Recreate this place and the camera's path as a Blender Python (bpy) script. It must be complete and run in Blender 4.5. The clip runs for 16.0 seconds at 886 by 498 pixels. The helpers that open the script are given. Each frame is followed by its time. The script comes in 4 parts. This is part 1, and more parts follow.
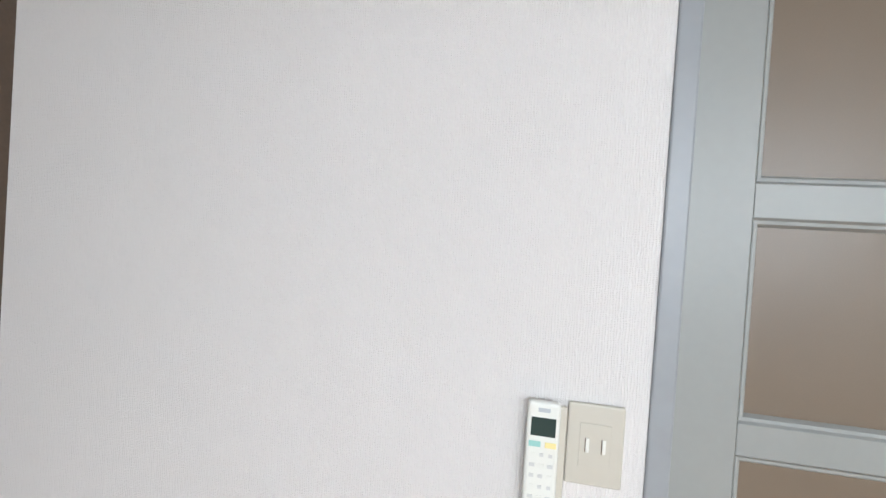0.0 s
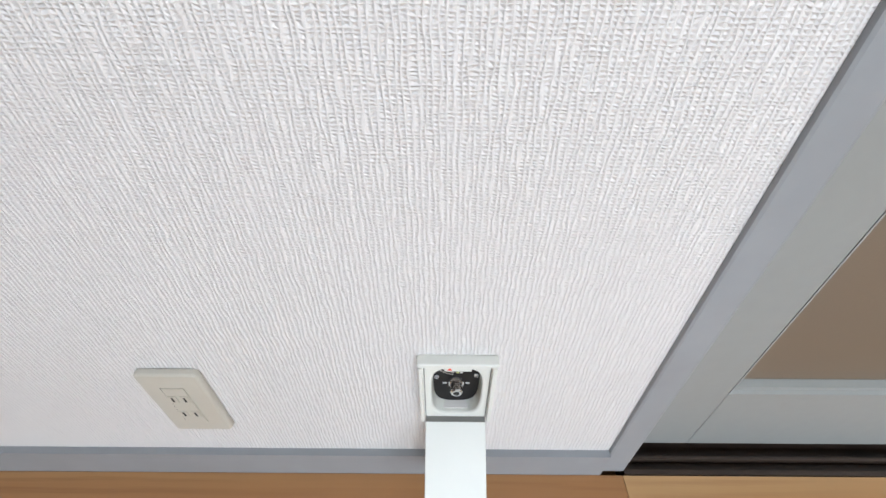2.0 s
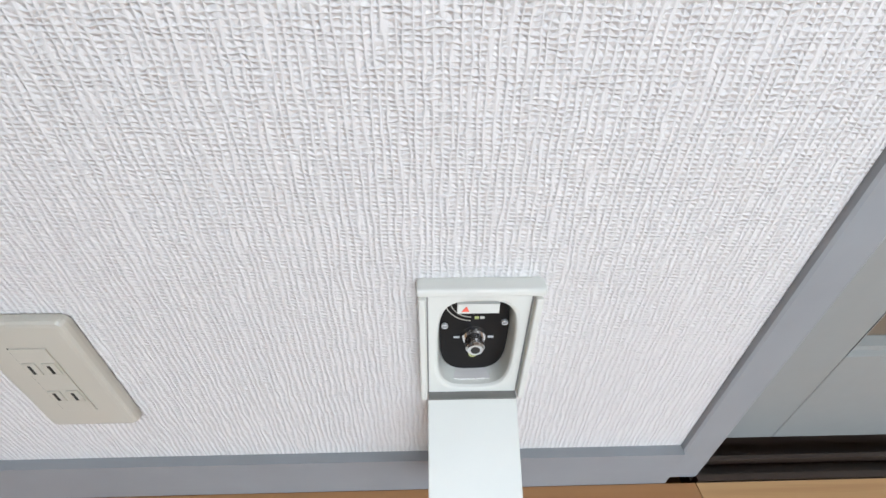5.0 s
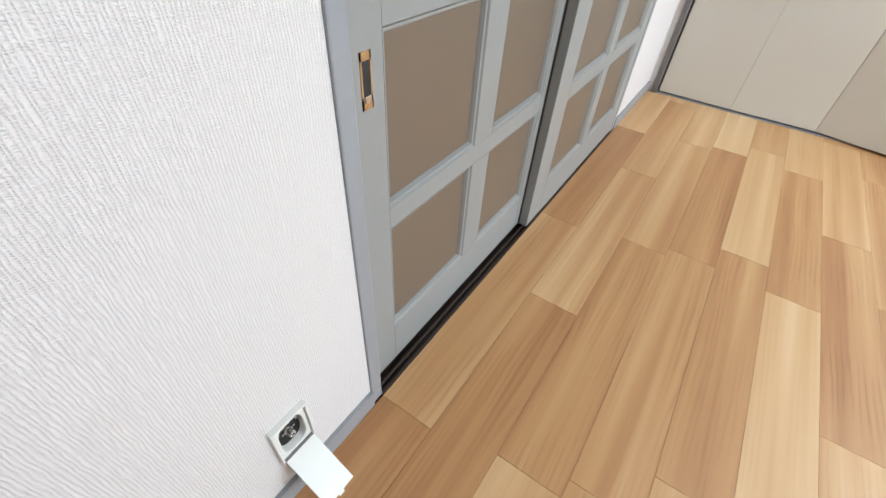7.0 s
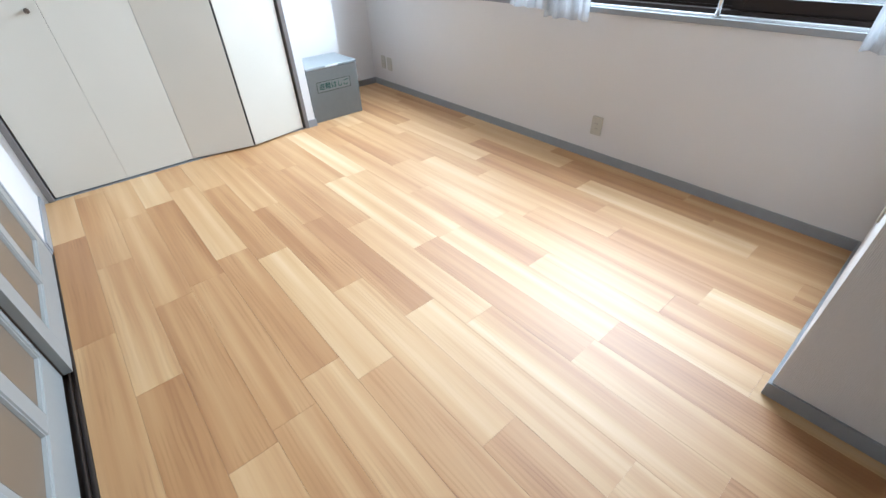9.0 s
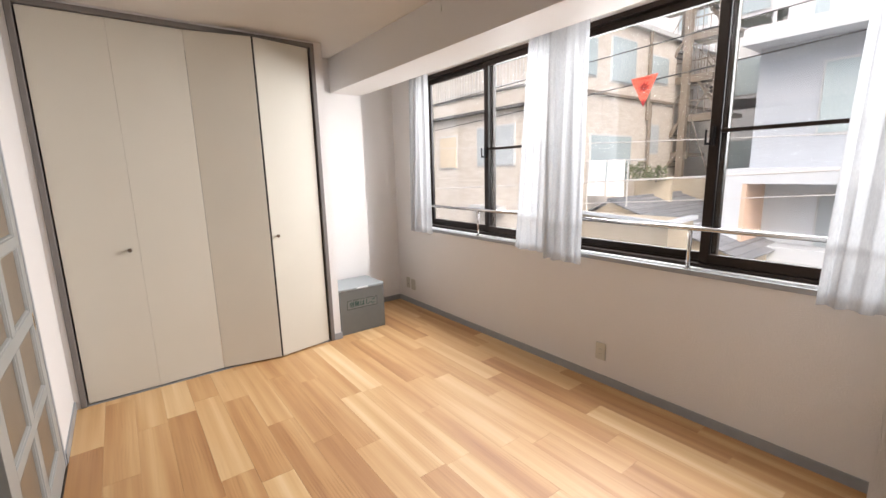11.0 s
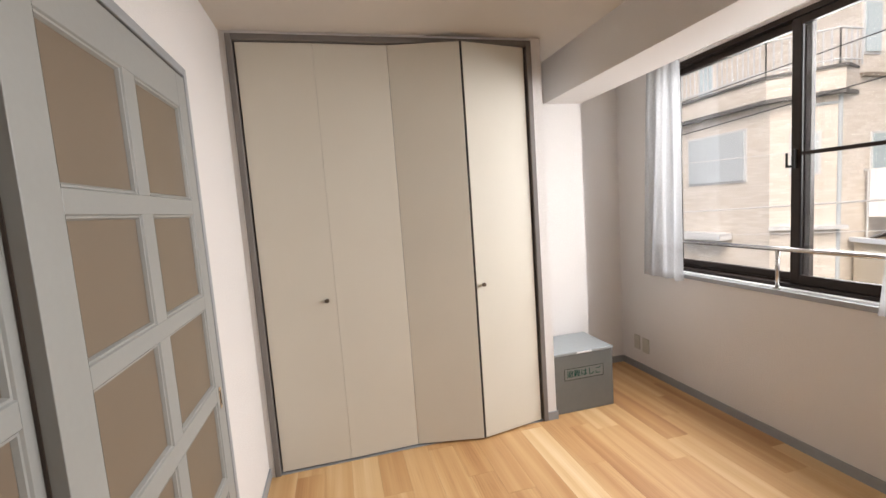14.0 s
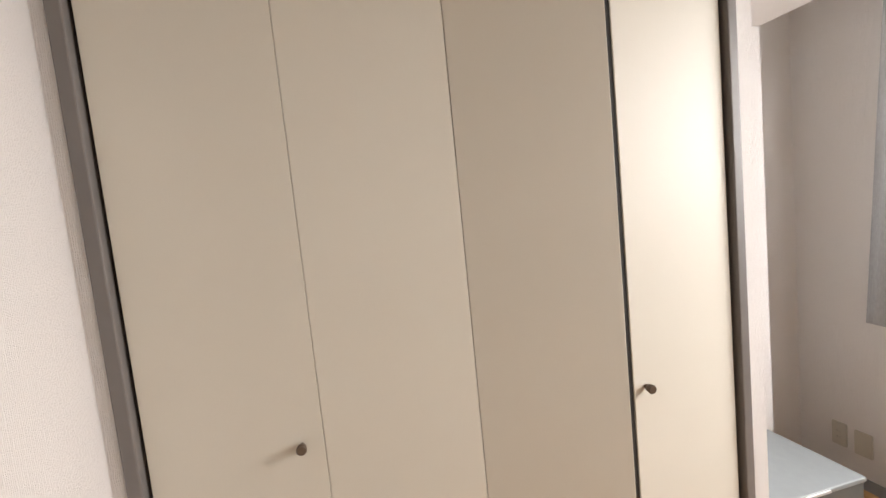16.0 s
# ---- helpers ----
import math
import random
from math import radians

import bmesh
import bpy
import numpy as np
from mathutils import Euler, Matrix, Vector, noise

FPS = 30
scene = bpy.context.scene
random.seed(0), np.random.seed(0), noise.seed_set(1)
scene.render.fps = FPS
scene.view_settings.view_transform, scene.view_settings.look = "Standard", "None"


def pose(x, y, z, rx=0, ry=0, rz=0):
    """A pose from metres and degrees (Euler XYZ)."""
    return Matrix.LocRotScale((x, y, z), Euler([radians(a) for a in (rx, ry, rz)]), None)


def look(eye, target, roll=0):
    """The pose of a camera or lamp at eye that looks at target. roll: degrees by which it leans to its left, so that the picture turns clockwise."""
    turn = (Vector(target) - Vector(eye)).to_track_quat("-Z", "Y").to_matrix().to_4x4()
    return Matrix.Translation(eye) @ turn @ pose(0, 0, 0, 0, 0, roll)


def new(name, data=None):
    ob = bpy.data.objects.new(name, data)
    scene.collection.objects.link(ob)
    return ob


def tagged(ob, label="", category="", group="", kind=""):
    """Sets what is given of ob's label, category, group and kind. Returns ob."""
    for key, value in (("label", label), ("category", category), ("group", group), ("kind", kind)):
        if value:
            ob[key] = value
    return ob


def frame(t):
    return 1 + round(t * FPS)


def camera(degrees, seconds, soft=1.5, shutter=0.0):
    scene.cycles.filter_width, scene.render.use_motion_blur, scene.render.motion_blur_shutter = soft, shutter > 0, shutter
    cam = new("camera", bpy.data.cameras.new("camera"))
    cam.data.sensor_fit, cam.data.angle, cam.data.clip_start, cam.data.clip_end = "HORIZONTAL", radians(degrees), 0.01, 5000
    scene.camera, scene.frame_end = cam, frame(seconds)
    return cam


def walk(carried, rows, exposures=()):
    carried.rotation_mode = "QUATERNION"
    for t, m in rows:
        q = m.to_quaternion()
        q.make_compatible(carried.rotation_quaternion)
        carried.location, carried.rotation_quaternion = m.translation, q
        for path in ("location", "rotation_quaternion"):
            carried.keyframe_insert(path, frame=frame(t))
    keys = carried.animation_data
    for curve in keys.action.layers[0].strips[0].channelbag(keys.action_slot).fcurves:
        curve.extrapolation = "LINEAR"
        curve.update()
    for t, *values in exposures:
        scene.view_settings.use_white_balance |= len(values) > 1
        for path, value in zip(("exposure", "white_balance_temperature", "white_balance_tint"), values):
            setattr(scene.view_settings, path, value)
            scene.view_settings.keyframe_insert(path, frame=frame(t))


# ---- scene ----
cam = camera(92.4, 16.0)
PATH = [
    (0, (-0.187, -0.66, 1.428), (-0.578, 1.301, 1.4), 3.8),
    (0.5, (-0.19, -0.56, 1.314), (-0.54, 1.337, 0.788), 4.8),
    (1, (-0.2, -0.419, 1.155), (-0.402, 1.205, 0.005), 2.7),
    (1.5, (-0.215, -0.3, 0.814), (-0.268, 1.182, -0.53), 2.7),
    (2, (-0.209, -0.233, 0.599), (-0.214, 1.263, -0.729), 0.2),
    (2.5, (-0.202, -0.199, 0.467), (-0.132, 1.355, -0.79), 0.3),
    (3, (-0.201, -0.193, 0.425), (-0.2, 1.423, -0.752), -2.5),
    (3.2, (-0.205, -0.193, 0.413), (-0.208, 1.438, -0.744), -2.0),
    (5.3, (-0.236, -0.191, 0.436), (-0.135, 1.367, -0.813), 2.4),
    (5.5, (-0.252, -0.207, 0.503), (-0.069, 1.317, -0.778), 2.9),
    (6, (-0.296, -0.29, 0.765), (0.216, 1.118, -0.56), 4.5),
    (6.5, (-0.32, -0.36, 0.937), (0.625, 0.825, -0.367), 3.5),
    (7, (-0.339, -0.378, 0.962), (0.911, 0.395, -0.395), 4.0),
    (7.5, (-0.419, -0.401, 1.006), (1.023, -0.121, -0.351), 3.0),
    (8, (-0.578, -0.384, 1.052), (0.877, -0.731, -0.275), 0.3),
    (8.5, (-0.711, -0.431, 1.148), (0.55, -1.259, -0.166), 0.8),
    (9, (-0.806, -0.419, 1.238), (0.432, -1.432, 0.037), -2.3),
    (9.5, (-0.862, -0.395, 1.369), (0.472, -1.575, 0.46), -2.5),
    (9.7, (-0.886, -0.415, 1.413), (0.491, -1.633, 0.624), -2.0),
    (11.8, (-0.947, -0.373, 1.437), (0.708, -1.461, 1.163), -2.2),
    (12, (-0.922, -0.377, 1.435), (0.773, -1.394, 1.131), -2.1),
    (12.5, (-0.842, -0.425, 1.43), (0.954, -1.224, 1.062), -3.0),
    (13, (-0.629, -0.441, 1.432), (1.242, -1.061, 1.097), -3.3),
    (13.5, (-0.347, -0.458, 1.444), (1.563, -0.99, 1.184), -3.7),
    (14, (-0.023, -0.494, 1.458), (1.909, -0.97, 1.26), -4.1),
    (14.5, (0.345, -0.477, 1.447), (2.279, -0.956, 1.273), -4.3),
    (15, (0.69, -0.473, 1.469), (2.626, -0.952, 1.32), -4.5),
    (15.5, (1.033, -0.538, 1.491), (2.982, -0.966, 1.357), -5.3),
    (16, (1.393, -0.563, 1.504), (3.336, -1.005, 1.337), -5.7),
]
walk(cam, [(t, look(eye, target, roll)) for t, eye, target, roll in PATH],
     [(0.0, 1.60, 6000, 8), (0.5, 1.62, 5950, 8), (1.0, 1.68, 5900, 8), (2.5, 1.45, 5900, 8), (3.2, 1.40, 5900, 8), (5.5, 1.55, 5800, 8), (7.0, 1.62, 5950, 8), (7.5, 1.66, 5650, 7), (8.0, 1.75, 5350, 5), (8.8, 1.90, 5200, 4), (9.5, 1.84, 5850, 10), (12.0, 1.38, 6800, 15), (14.5, 1.36, 6900, 15), (15.5, 1.40, 6800, 14), (16.0, 1.42, 7050, 16)])

# ---- light ----
WINDOW_WATTS = 62.0
world = bpy.data.worlds.new("sky")
scene.world = world
world.use_nodes = True
wn, wl = world.node_tree.nodes, world.node_tree.links
sky = wn.new("ShaderNodeTexSky")
sky.sky_type, sky.sun_disc = "NISHITA", False
sky.sun_elevation, sky.sun_rotation = radians(45), radians(-45)
sky.air_density, sky.dust_density, sky.ozone_density = 1.0, 4.0, 1.0
wn["Background"].inputs["Strength"].default_value = 0.105
wl.new(sky.outputs["Color"], wn["Background"].inputs["Color"])
sun_data = bpy.data.lights.new("sun", "SUN")
sun_data.energy, sun_data.angle, sun_data.color = 0.9, radians(30), (1.0, 0.97, 0.93)
sun = new("sun", sun_data)
sun.matrix_world = look((-12, 12, 17), (0, 0, 0))


# unseen area lamps added outside both windows to boost the sky's light indoors
for wx0, wx1 in ((1.00, 2.58), (-0.80, 0.88)):
    win_data = bpy.data.lights.new("sky_fill", "AREA")
    win_data.shape, win_data.size, win_data.size_y = "RECTANGLE", wx1 - wx0 + 0.1, 1.6
    win_data.energy, win_data.color = WINDOW_WATTS, (0.93, 0.97, 1.0)
    lamp = new("sky_fill", win_data)
    lamp.matrix_world = pose((wx0 + wx1) / 2, -3.55, 2.1, 57, 0, 0)


# ---- materials ----
def mat(name, color, rough=0.6, metal=0.0, spec=0.5):
    m = bpy.data.materials.new(name)
    m.use_nodes = True
    b = m.node_tree.nodes["Principled BSDF"]
    b.inputs["Base Color"].default_value = (*color, 1)
    b.inputs["Roughness"].default_value = rough
    b.inputs["Metallic"].default_value = metal
    b.inputs["Specular IOR Level"].default_value = spec
    return m


def node(m, kind, **inputs):
    n = m.node_tree.nodes.new(kind)
    for key, value in inputs.items():
        n.inputs[key.replace("_", " ")].default_value = value
    return n


def link(m, a, b):
    m.node_tree.links.new(a, b)


def bsdf(m):
    return m.node_tree.nodes["Principled BSDF"]


def coords(m, scale=(1, 1, 1), space="Object"):
    tc = node(m, "ShaderNodeTexCoord")
    mp = node(m, "ShaderNodeMapping", Scale=scale)
    link(m, tc.outputs[space], mp.inputs["Vector"])
    return mp.outputs["Vector"]


def world_coords(m, scale=(1, 1, 1)):
    g = node(m, "ShaderNodeNewGeometry")
    mp = node(m, "ShaderNodeMapping", Scale=scale)
    link(m, g.outputs["Position"], mp.inputs["Vector"])
    return mp.outputs["Vector"]


def noise_tex(m, vector, scale, detail=3.0, rough=0.5):
    n = node(m, "ShaderNodeTexNoise", Scale=scale, Detail=detail, Roughness=rough)
    link(m, vector, n.inputs["Vector"])
    return n.outputs["Fac"]


def ramp(m, fac, stops):
    r = node(m, "ShaderNodeValToRGB")
    e = r.color_ramp.elements
    while len(e) < len(stops):
        e.new(0.5)
    for i, (p, c) in enumerate(stops):
        e[i].position, e[i].color = p, (*c, 1)
    link(m, fac, r.inputs["Fac"])
    return r.outputs["Color"]


def math_node(m, op, a, b):
    n = node(m, "ShaderNodeMath")
    n.operation = op
    for i, v in enumerate((a, b)):
        if isinstance(v, (int, float)):
            n.inputs[i].default_value = v
        else:
            link(m, v, n.inputs[i])
    return n.outputs[0]


def bump(m, height, strength=0.3, distance=0.001):
    b = node(m, "ShaderNodeBump", Strength=strength, Distance=distance)
    link(m, height, b.inputs["Height"])
    link(m, b.outputs["Normal"], bsdf(m).inputs["Normal"])


def worn(name, color, rough=0.5, metal=0.0, amount=0.06, bumpy=0.1, scale=30.0, spec=0.5):
    """A painted or plain surface with faint stains and grain."""
    m = mat(name, color, rough, metal, spec)
    v = world_coords(m)
    big, fine = noise_tex(m, v, 3.0, 4), noise_tex(m, v, scale, 3)
    mix = math_node(m, "ADD", math_node(m, "MULTIPLY", big, 0.6), math_node(m, "MULTIPLY", fine, 0.4))
    lo, hi = [c * (1 - amount) for c in color], [min(1, c * (1 + amount)) for c in color]
    link(m, ramp(m, mix, [(0.35, lo), (0.65, hi)]), bsdf(m).inputs["Base Color"])
    r = node(m, "ShaderNodeMapRange", To_Min=max(0, rough - 0.08), To_Max=min(1, rough + 0.08))
    link(m, big, r.inputs["Value"])
    link(m, r.outputs[0], bsdf(m).inputs["Roughness"])
    if bumpy:
        bump(m, fine, bumpy, 0.001)
    return m


def wallpaper(name, color):
    """Vinyl paper embossed like coarse linen: upright cords about 5 mm apart under finer cross threads."""
    m = mat(name, color, 0.62, spec=0.35)
    sep = node(m, "ShaderNodeSeparateXYZ")
    g = node(m, "ShaderNodeNewGeometry")
    link(m, g.outputs["Position"], sep.inputs[0])
    comb = node(m, "ShaderNodeCombineXYZ")
    link(m, math_node(m, "ADD", sep.outputs[0], sep.outputs[1]), comb.inputs[0])
    link(m, sep.outputs[2], comb.inputs[2])

    def threads(axis, scale, stretch, distortion, fine):
        mp = node(m, "ShaderNodeMapping", Scale=stretch)
        link(m, comb.outputs[0], mp.inputs["Vector"])
        w = node(m, "ShaderNodeTexWave", Scale=scale, Distortion=distortion, Detail=2.0, Detail_Scale=fine, Detail_Roughness=0.55)
        w.wave_type, w.bands_direction = "BANDS", axis
        link(m, mp.outputs["Vector"], w.inputs["Vector"])
        return w.outputs["Fac"]
    cords = threads("X", 78.0, (1, 1, 0.30), 5.5, 1.7)
    cross = threads("Z", 120.0, (0.6, 1, 1), 6.0, 1.3)
    patch = ramp(m, noise_tex(m, comb.outputs[0], 95.0, 2.0), [(0.36, (0.75,) * 3), (0.60, (1.35,) * 3)])
    weave = math_node(m, "MAXIMUM", cords, math_node(m, "MULTIPLY", cross, patch))
    h = math_node(m, "ADD", math_node(m, "MULTIPLY", weave, 0.75), math_node(m, "MULTIPLY", cords, 0.35))
    grain = noise_tex(m, comb.outputs[0], 520.0, 2.0)
    face = node(m, "ShaderNodeSeparateXYZ")
    link(m, g.outputs["True Normal"], face.inputs[0])
    upright = math_node(m, "SUBTRACT", 1.0, math_node(m, "ABSOLUTE", face.outputs[2], 0.0))
    h = math_node(m, "MULTIPLY", math_node(m, "ADD", h, math_node(m, "MULTIPLY", grain, 0.25)), upright)
    bump(m, h, 1.0, 0.0010)
    big = noise_tex(m, comb.outputs[0], 1.3, 4)
    lo = [c * 0.97 for c in color]
    link(m, ramp(m, big, [(0.3, lo), (0.7, color)]), bsdf(m).inputs["Base Color"])
    return m


def plank_wood(name, shift, figure):
    """Vinyl boards: a base tone, soft bands along the board, pale sapwood, fine pores and now and then a flame figure."""
    m = mat(name, (0.5, 0.3, 0.15), 0.34, spec=0.5)
    bsdf(m).inputs["Coat Weight"].default_value, bsdf(m).inputs["Coat Roughness"].default_value = 0.68, 0.52
    info = node(m, "ShaderNodeObjectInfo")
    geo = node(m, "ShaderNodeNewGeometry")
    comb = node(m, "ShaderNodeCombineXYZ")
    rnd = math_node(m, "MULTIPLY", info.outputs["Random"], 37.0)
    link(m, rnd, comb.inputs[0]); link(m, rnd, comb.inputs[1]); link(m, rnd, comb.inputs[2])
    add = node(m, "ShaderNodeVectorMath")
    link(m, geo.outputs["Position"], add.inputs[0]); link(m, comb.outputs[0], add.inputs[1])

    def mapped(scale):
        mp = node(m, "ShaderNodeMapping", Scale=scale)
        link(m, add.outputs[0], mp.inputs["Vector"])
        return mp.outputs["Vector"]
    broad = noise_tex(m, mapped((0.40, 10.0, 1)), 1.5, 1.5, 0.45)
    streak = noise_tex(m, mapped((0.8, 42, 1)), 1.6, 3.0, 0.6)
    pores = noise_tex(m, mapped((6, 260, 1)), 2.0, 3.0, 0.65)
    wave = node(m, "ShaderNodeTexWave", Scale=4.0, Distortion=9.0, Detail=2.0, Detail_Scale=0.9)
    wave.wave_type, wave.bands_direction = "BANDS", "Y"
    link(m, mapped((0.5, 5.0, 1)), wave.inputs["Vector"])
    tone = math_node(m, "ADD", math_node(m, "MULTIPLY", broad, 0.58), math_node(m, "MULTIPLY", streak, 0.14))
    tone = math_node(m, "ADD", math_node(m, "ADD", tone, math_node(m, "MULTIPLY", info.outputs["Random"], 0.09)), shift)
    col = ramp(m, tone, WOOD)
    mixn = node(m, "ShaderNodeMix")
    mixn.data_type, mixn.blend_type = "RGBA", "MULTIPLY"
    link(m, col, mixn.inputs["A"])
    grain = math_node(m, "ADD", math_node(m, "MULTIPLY", pores, 0.62), math_node(m, "MULTIPLY", wave.outputs["Fac"], 0.38))
    link(m, ramp(m, grain, [(0.30, (0.80, 0.73, 0.66)), (0.52, (1, 1, 1))]), mixn.inputs["B"])
    mask = noise_tex(m, mapped((2.2, 8, 1)), 1.3, 2.0)
    link(m, ramp(m, mask, [(0.44, (0.06,) * 3), (0.66, (figure,) * 3)]), mixn.inputs["Factor"])
    link(m, mixn.outputs["Result"], bsdf(m).inputs["Base Color"])
    rr = node(m, "ShaderNodeMapRange", To_Min=0.50, To_Max=0.60)
    link(m, grain, rr.inputs["Value"])
    link(m, rr.outputs[0], bsdf(m).inputs["Roughness"])
    bump(m, grain, 0.15, 0.0004)
    return m


WOOD = [(0.24, (0.37, 0.172, 0.057)), (0.36, (0.47, 0.252, 0.095)), (0.50, (0.57, 0.348, 0.154)), (0.62, (0.64, 0.432, 0.215)), (0.76, (0.72, 0.54, 0.325))]
M_PAPER = wallpaper("white_wallpaper", (0.75, 0.72, 0.695))
# dark brown puts the nook's deep shade into the end wall's colour
M_SHADEWALL = worn("shade_brown_wall", (0.10, 0.070, 0.050), 0.55, amount=0.12, bumpy=0.1, scale=120)
M_CEIL = worn("ceiling_paper", (0.62, 0.585, 0.54), 0.8, amount=0.03, bumpy=0.3, scale=260)
M_TRIM = worn("grey_trim_paint", (0.27, 0.28, 0.29), 0.38, amount=0.06, bumpy=0.06)
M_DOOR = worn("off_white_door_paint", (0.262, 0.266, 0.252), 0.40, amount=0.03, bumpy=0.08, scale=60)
M_PANE = worn("frosted_brown_acrylic", (0.155, 0.118, 0.083), 0.38, amount=0.05, bumpy=0.12, scale=500)
M_CLOSET = worn("cream_closet_laminate", (0.60, 0.565, 0.485), 0.58, amount=0.02, bumpy=0.15, scale=420)
M_DARK = worn("dark_gap", (0.02, 0.018, 0.016), 0.7, amount=0.1, bumpy=0)
M_TRACK = worn("dark_brown_track", (0.045, 0.03, 0.022), 0.35, amount=0.2, bumpy=0.1)
M_BROWN_AL = worn("dark_bronze_aluminium", (0.016, 0.009, 0.006), 0.45, metal=0.0, amount=0.15, bumpy=0.05, spec=0.25)
M_ALU = worn("brushed_aluminium", (0.74, 0.75, 0.76), 0.38, metal=0.5, amount=0.08, bumpy=0.05)
M_CHROME = worn("polished_steel", (0.75, 0.75, 0.76), 0.12, metal=1.0, amount=0.04, bumpy=0)
M_PLATE = worn("ivory_plastic", (0.50, 0.47, 0.40), 0.35, amount=0.03, bumpy=0.03)
M_WHITE = worn("white_plastic", (0.70, 0.70, 0.645), 0.38, amount=0.02, bumpy=0.03)
M_BLACK = worn("black_plastic", (0.008, 0.007, 0.007), 0.45, amount=0.2, bumpy=0.05, spec=0.25)
M_BRASS = worn("worn_brass", (0.62, 0.42, 0.22), 0.35, metal=0.8, amount=0.2, bumpy=0.1)
M_KNOB = worn("brown_bronze_knob", (0.16, 0.12, 0.09), 0.35, metal=0.5, amount=0.15, bumpy=0.05)
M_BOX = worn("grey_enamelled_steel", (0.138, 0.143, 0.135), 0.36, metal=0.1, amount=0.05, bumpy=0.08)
# the box's grey made paler: light on the top put into the colour
M_BOXTOP = worn("grey_enamel_lit_top", (0.27, 0.295, 0.30), 0.34, metal=0.1, amount=0.05, bumpy=0.08)
M_GREEN = mat("green_lettering", (0.0, 0.05, 0.036), 0.7, spec=0.15)
M_LABEL = mat("grey_label_ground", (0.155, 0.165, 0.15), 0.4)
M_WOODS = {1: plank_wood("brown_plank", -0.13, 0.8), 2: plank_wood("tan_plank", -0.03, 0.9), 3: plank_wood("honey_plank", 0.06, 0.5), 4: plank_wood("pale_plank", 0.15, 0.35)}
M_BED = worn("floor_joint", (0.36, 0.20, 0.09), 0.7, bumpy=0)
M_RAIL = worn("guard_rail_steel", (0.50, 0.49, 0.48), 0.25, metal=0.9, amount=0.06, bumpy=0)
M_KEYGREY = mat("grey_key", (0.55, 0.55, 0.53), 0.5)
# grey for thin lines painted where grooves and the hinge gap are shaded
M_SHADE_LINE = mat("grey_shade_line", (0.20, 0.195, 0.18), 0.6)
M_YDOT = mat("pale_yellow_print", (0.52, 0.55, 0.22), 0.5)
# darker, browner copy of the trim colour, used for the closet casing only
M_CASING = worn("brown_grey_trim_copy", (0.165, 0.15, 0.14), 0.48, amount=0.06, bumpy=0.06)
M_LCD = mat("dark_green_screen", (0.03, 0.05, 0.045), 0.2)
M_GREY_PRINT = mat("grey_print", (0.42, 0.44, 0.46), 0.5)
M_TEAL = mat("teal_key", (0.30, 0.55, 0.50), 0.4)
M_YELLOW = mat("yellow_key", (0.80, 0.68, 0.30), 0.4)
M_RED = worn("red_pennant_cloth", (0.85, 0.13, 0.08), 0.7, bumpy=0)
M_DARKRED = mat("dark_red_print", (0.34, 0.012, 0.01), 0.7)


def curtain_cloth():
    m = mat("white_sheer_cloth", (0.72, 0.73, 0.74), 0.85)
    nt = m.node_tree
    out = nt.nodes["Material Output"]
    tr = node(m, "ShaderNodeBsdfTranslucent", Color=(0.42, 0.43, 0.44, 1))
    tp = node(m, "ShaderNodeBsdfTransparent")
    a, b = node(m, "ShaderNodeMixShader", Fac=0.52), node(m, "ShaderNodeMixShader")
    link(m, bsdf(m).outputs[0], a.inputs[1]); link(m, tr.outputs[0], a.inputs[2])
    weave = noise_tex(m, world_coords(m, (1, 1, 0.3)), 160.0, 2.0)
    r = node(m, "ShaderNodeMapRange", To_Min=0.20, To_Max=0.42)
    link(m, weave, r.inputs["Value"])
    link(m, r.outputs[0], b.inputs["Fac"])
    link(m, a.outputs[0], b.inputs[1]); link(m, tp.outputs[0], b.inputs[2])
    link(m, b.outputs[0], out.inputs["Surface"])
    return m


def glass_pane():
    m = bpy.data.materials.new("window_glass")
    m.use_nodes = True
    m.node_tree.nodes.remove(bsdf(m))
    out = m.node_tree.nodes["Material Output"]
    tp, gl = node(m, "ShaderNodeBsdfTransparent", Color=(0.94, 0.95, 0.95, 1)), node(m, "ShaderNodeBsdfGlossy", Roughness=0.02)
    mx = node(m, "ShaderNodeMixShader", Fac=0.05)
    link(m, tp.outputs[0], mx.inputs[1]); link(m, gl.outputs[0], mx.inputs[2])
    link(m, mx.outputs[0], out.inputs["Surface"])
    return m


M_CURTAIN, M_GLASS = curtain_cloth(), glass_pane()


# ---- building blocks ----
def add_box(bm, x0, x1, y0, y1, z0, z1, bevel=0.0):
    vs = [bm.verts.new((x, y, z)) for x in (x0, x1) for y in (y0, y1) for z in (z0, z1)]
    fs = [bm.faces.new([vs[i] for i in f]) for f in ((0, 1, 3, 2), (4, 6, 7, 5), (0, 4, 5, 1), (2, 3, 7, 6), (0, 2, 6, 4), (1, 5, 7, 3))]
    if bevel:
        es = list({e for f in fs for e in f.edges})
        bmesh.ops.bevel(bm, geom=es, offset=bevel, segments=2, affect="EDGES", profile=0.5)
    return vs


def add_rod(bm, p, q, r, sides=12, r2=None, caps=True):
    p, q = Vector(p), Vector(q)
    d = q - p
    m = Matrix.Translation((p + q) / 2) @ d.to_track_quat("Z", "Y").to_matrix().to_4x4()
    bmesh.ops.create_cone(bm, cap_ends=caps, segments=sides, radius1=r, radius2=r if r2 is None else r2, depth=d.length, matrix=m)


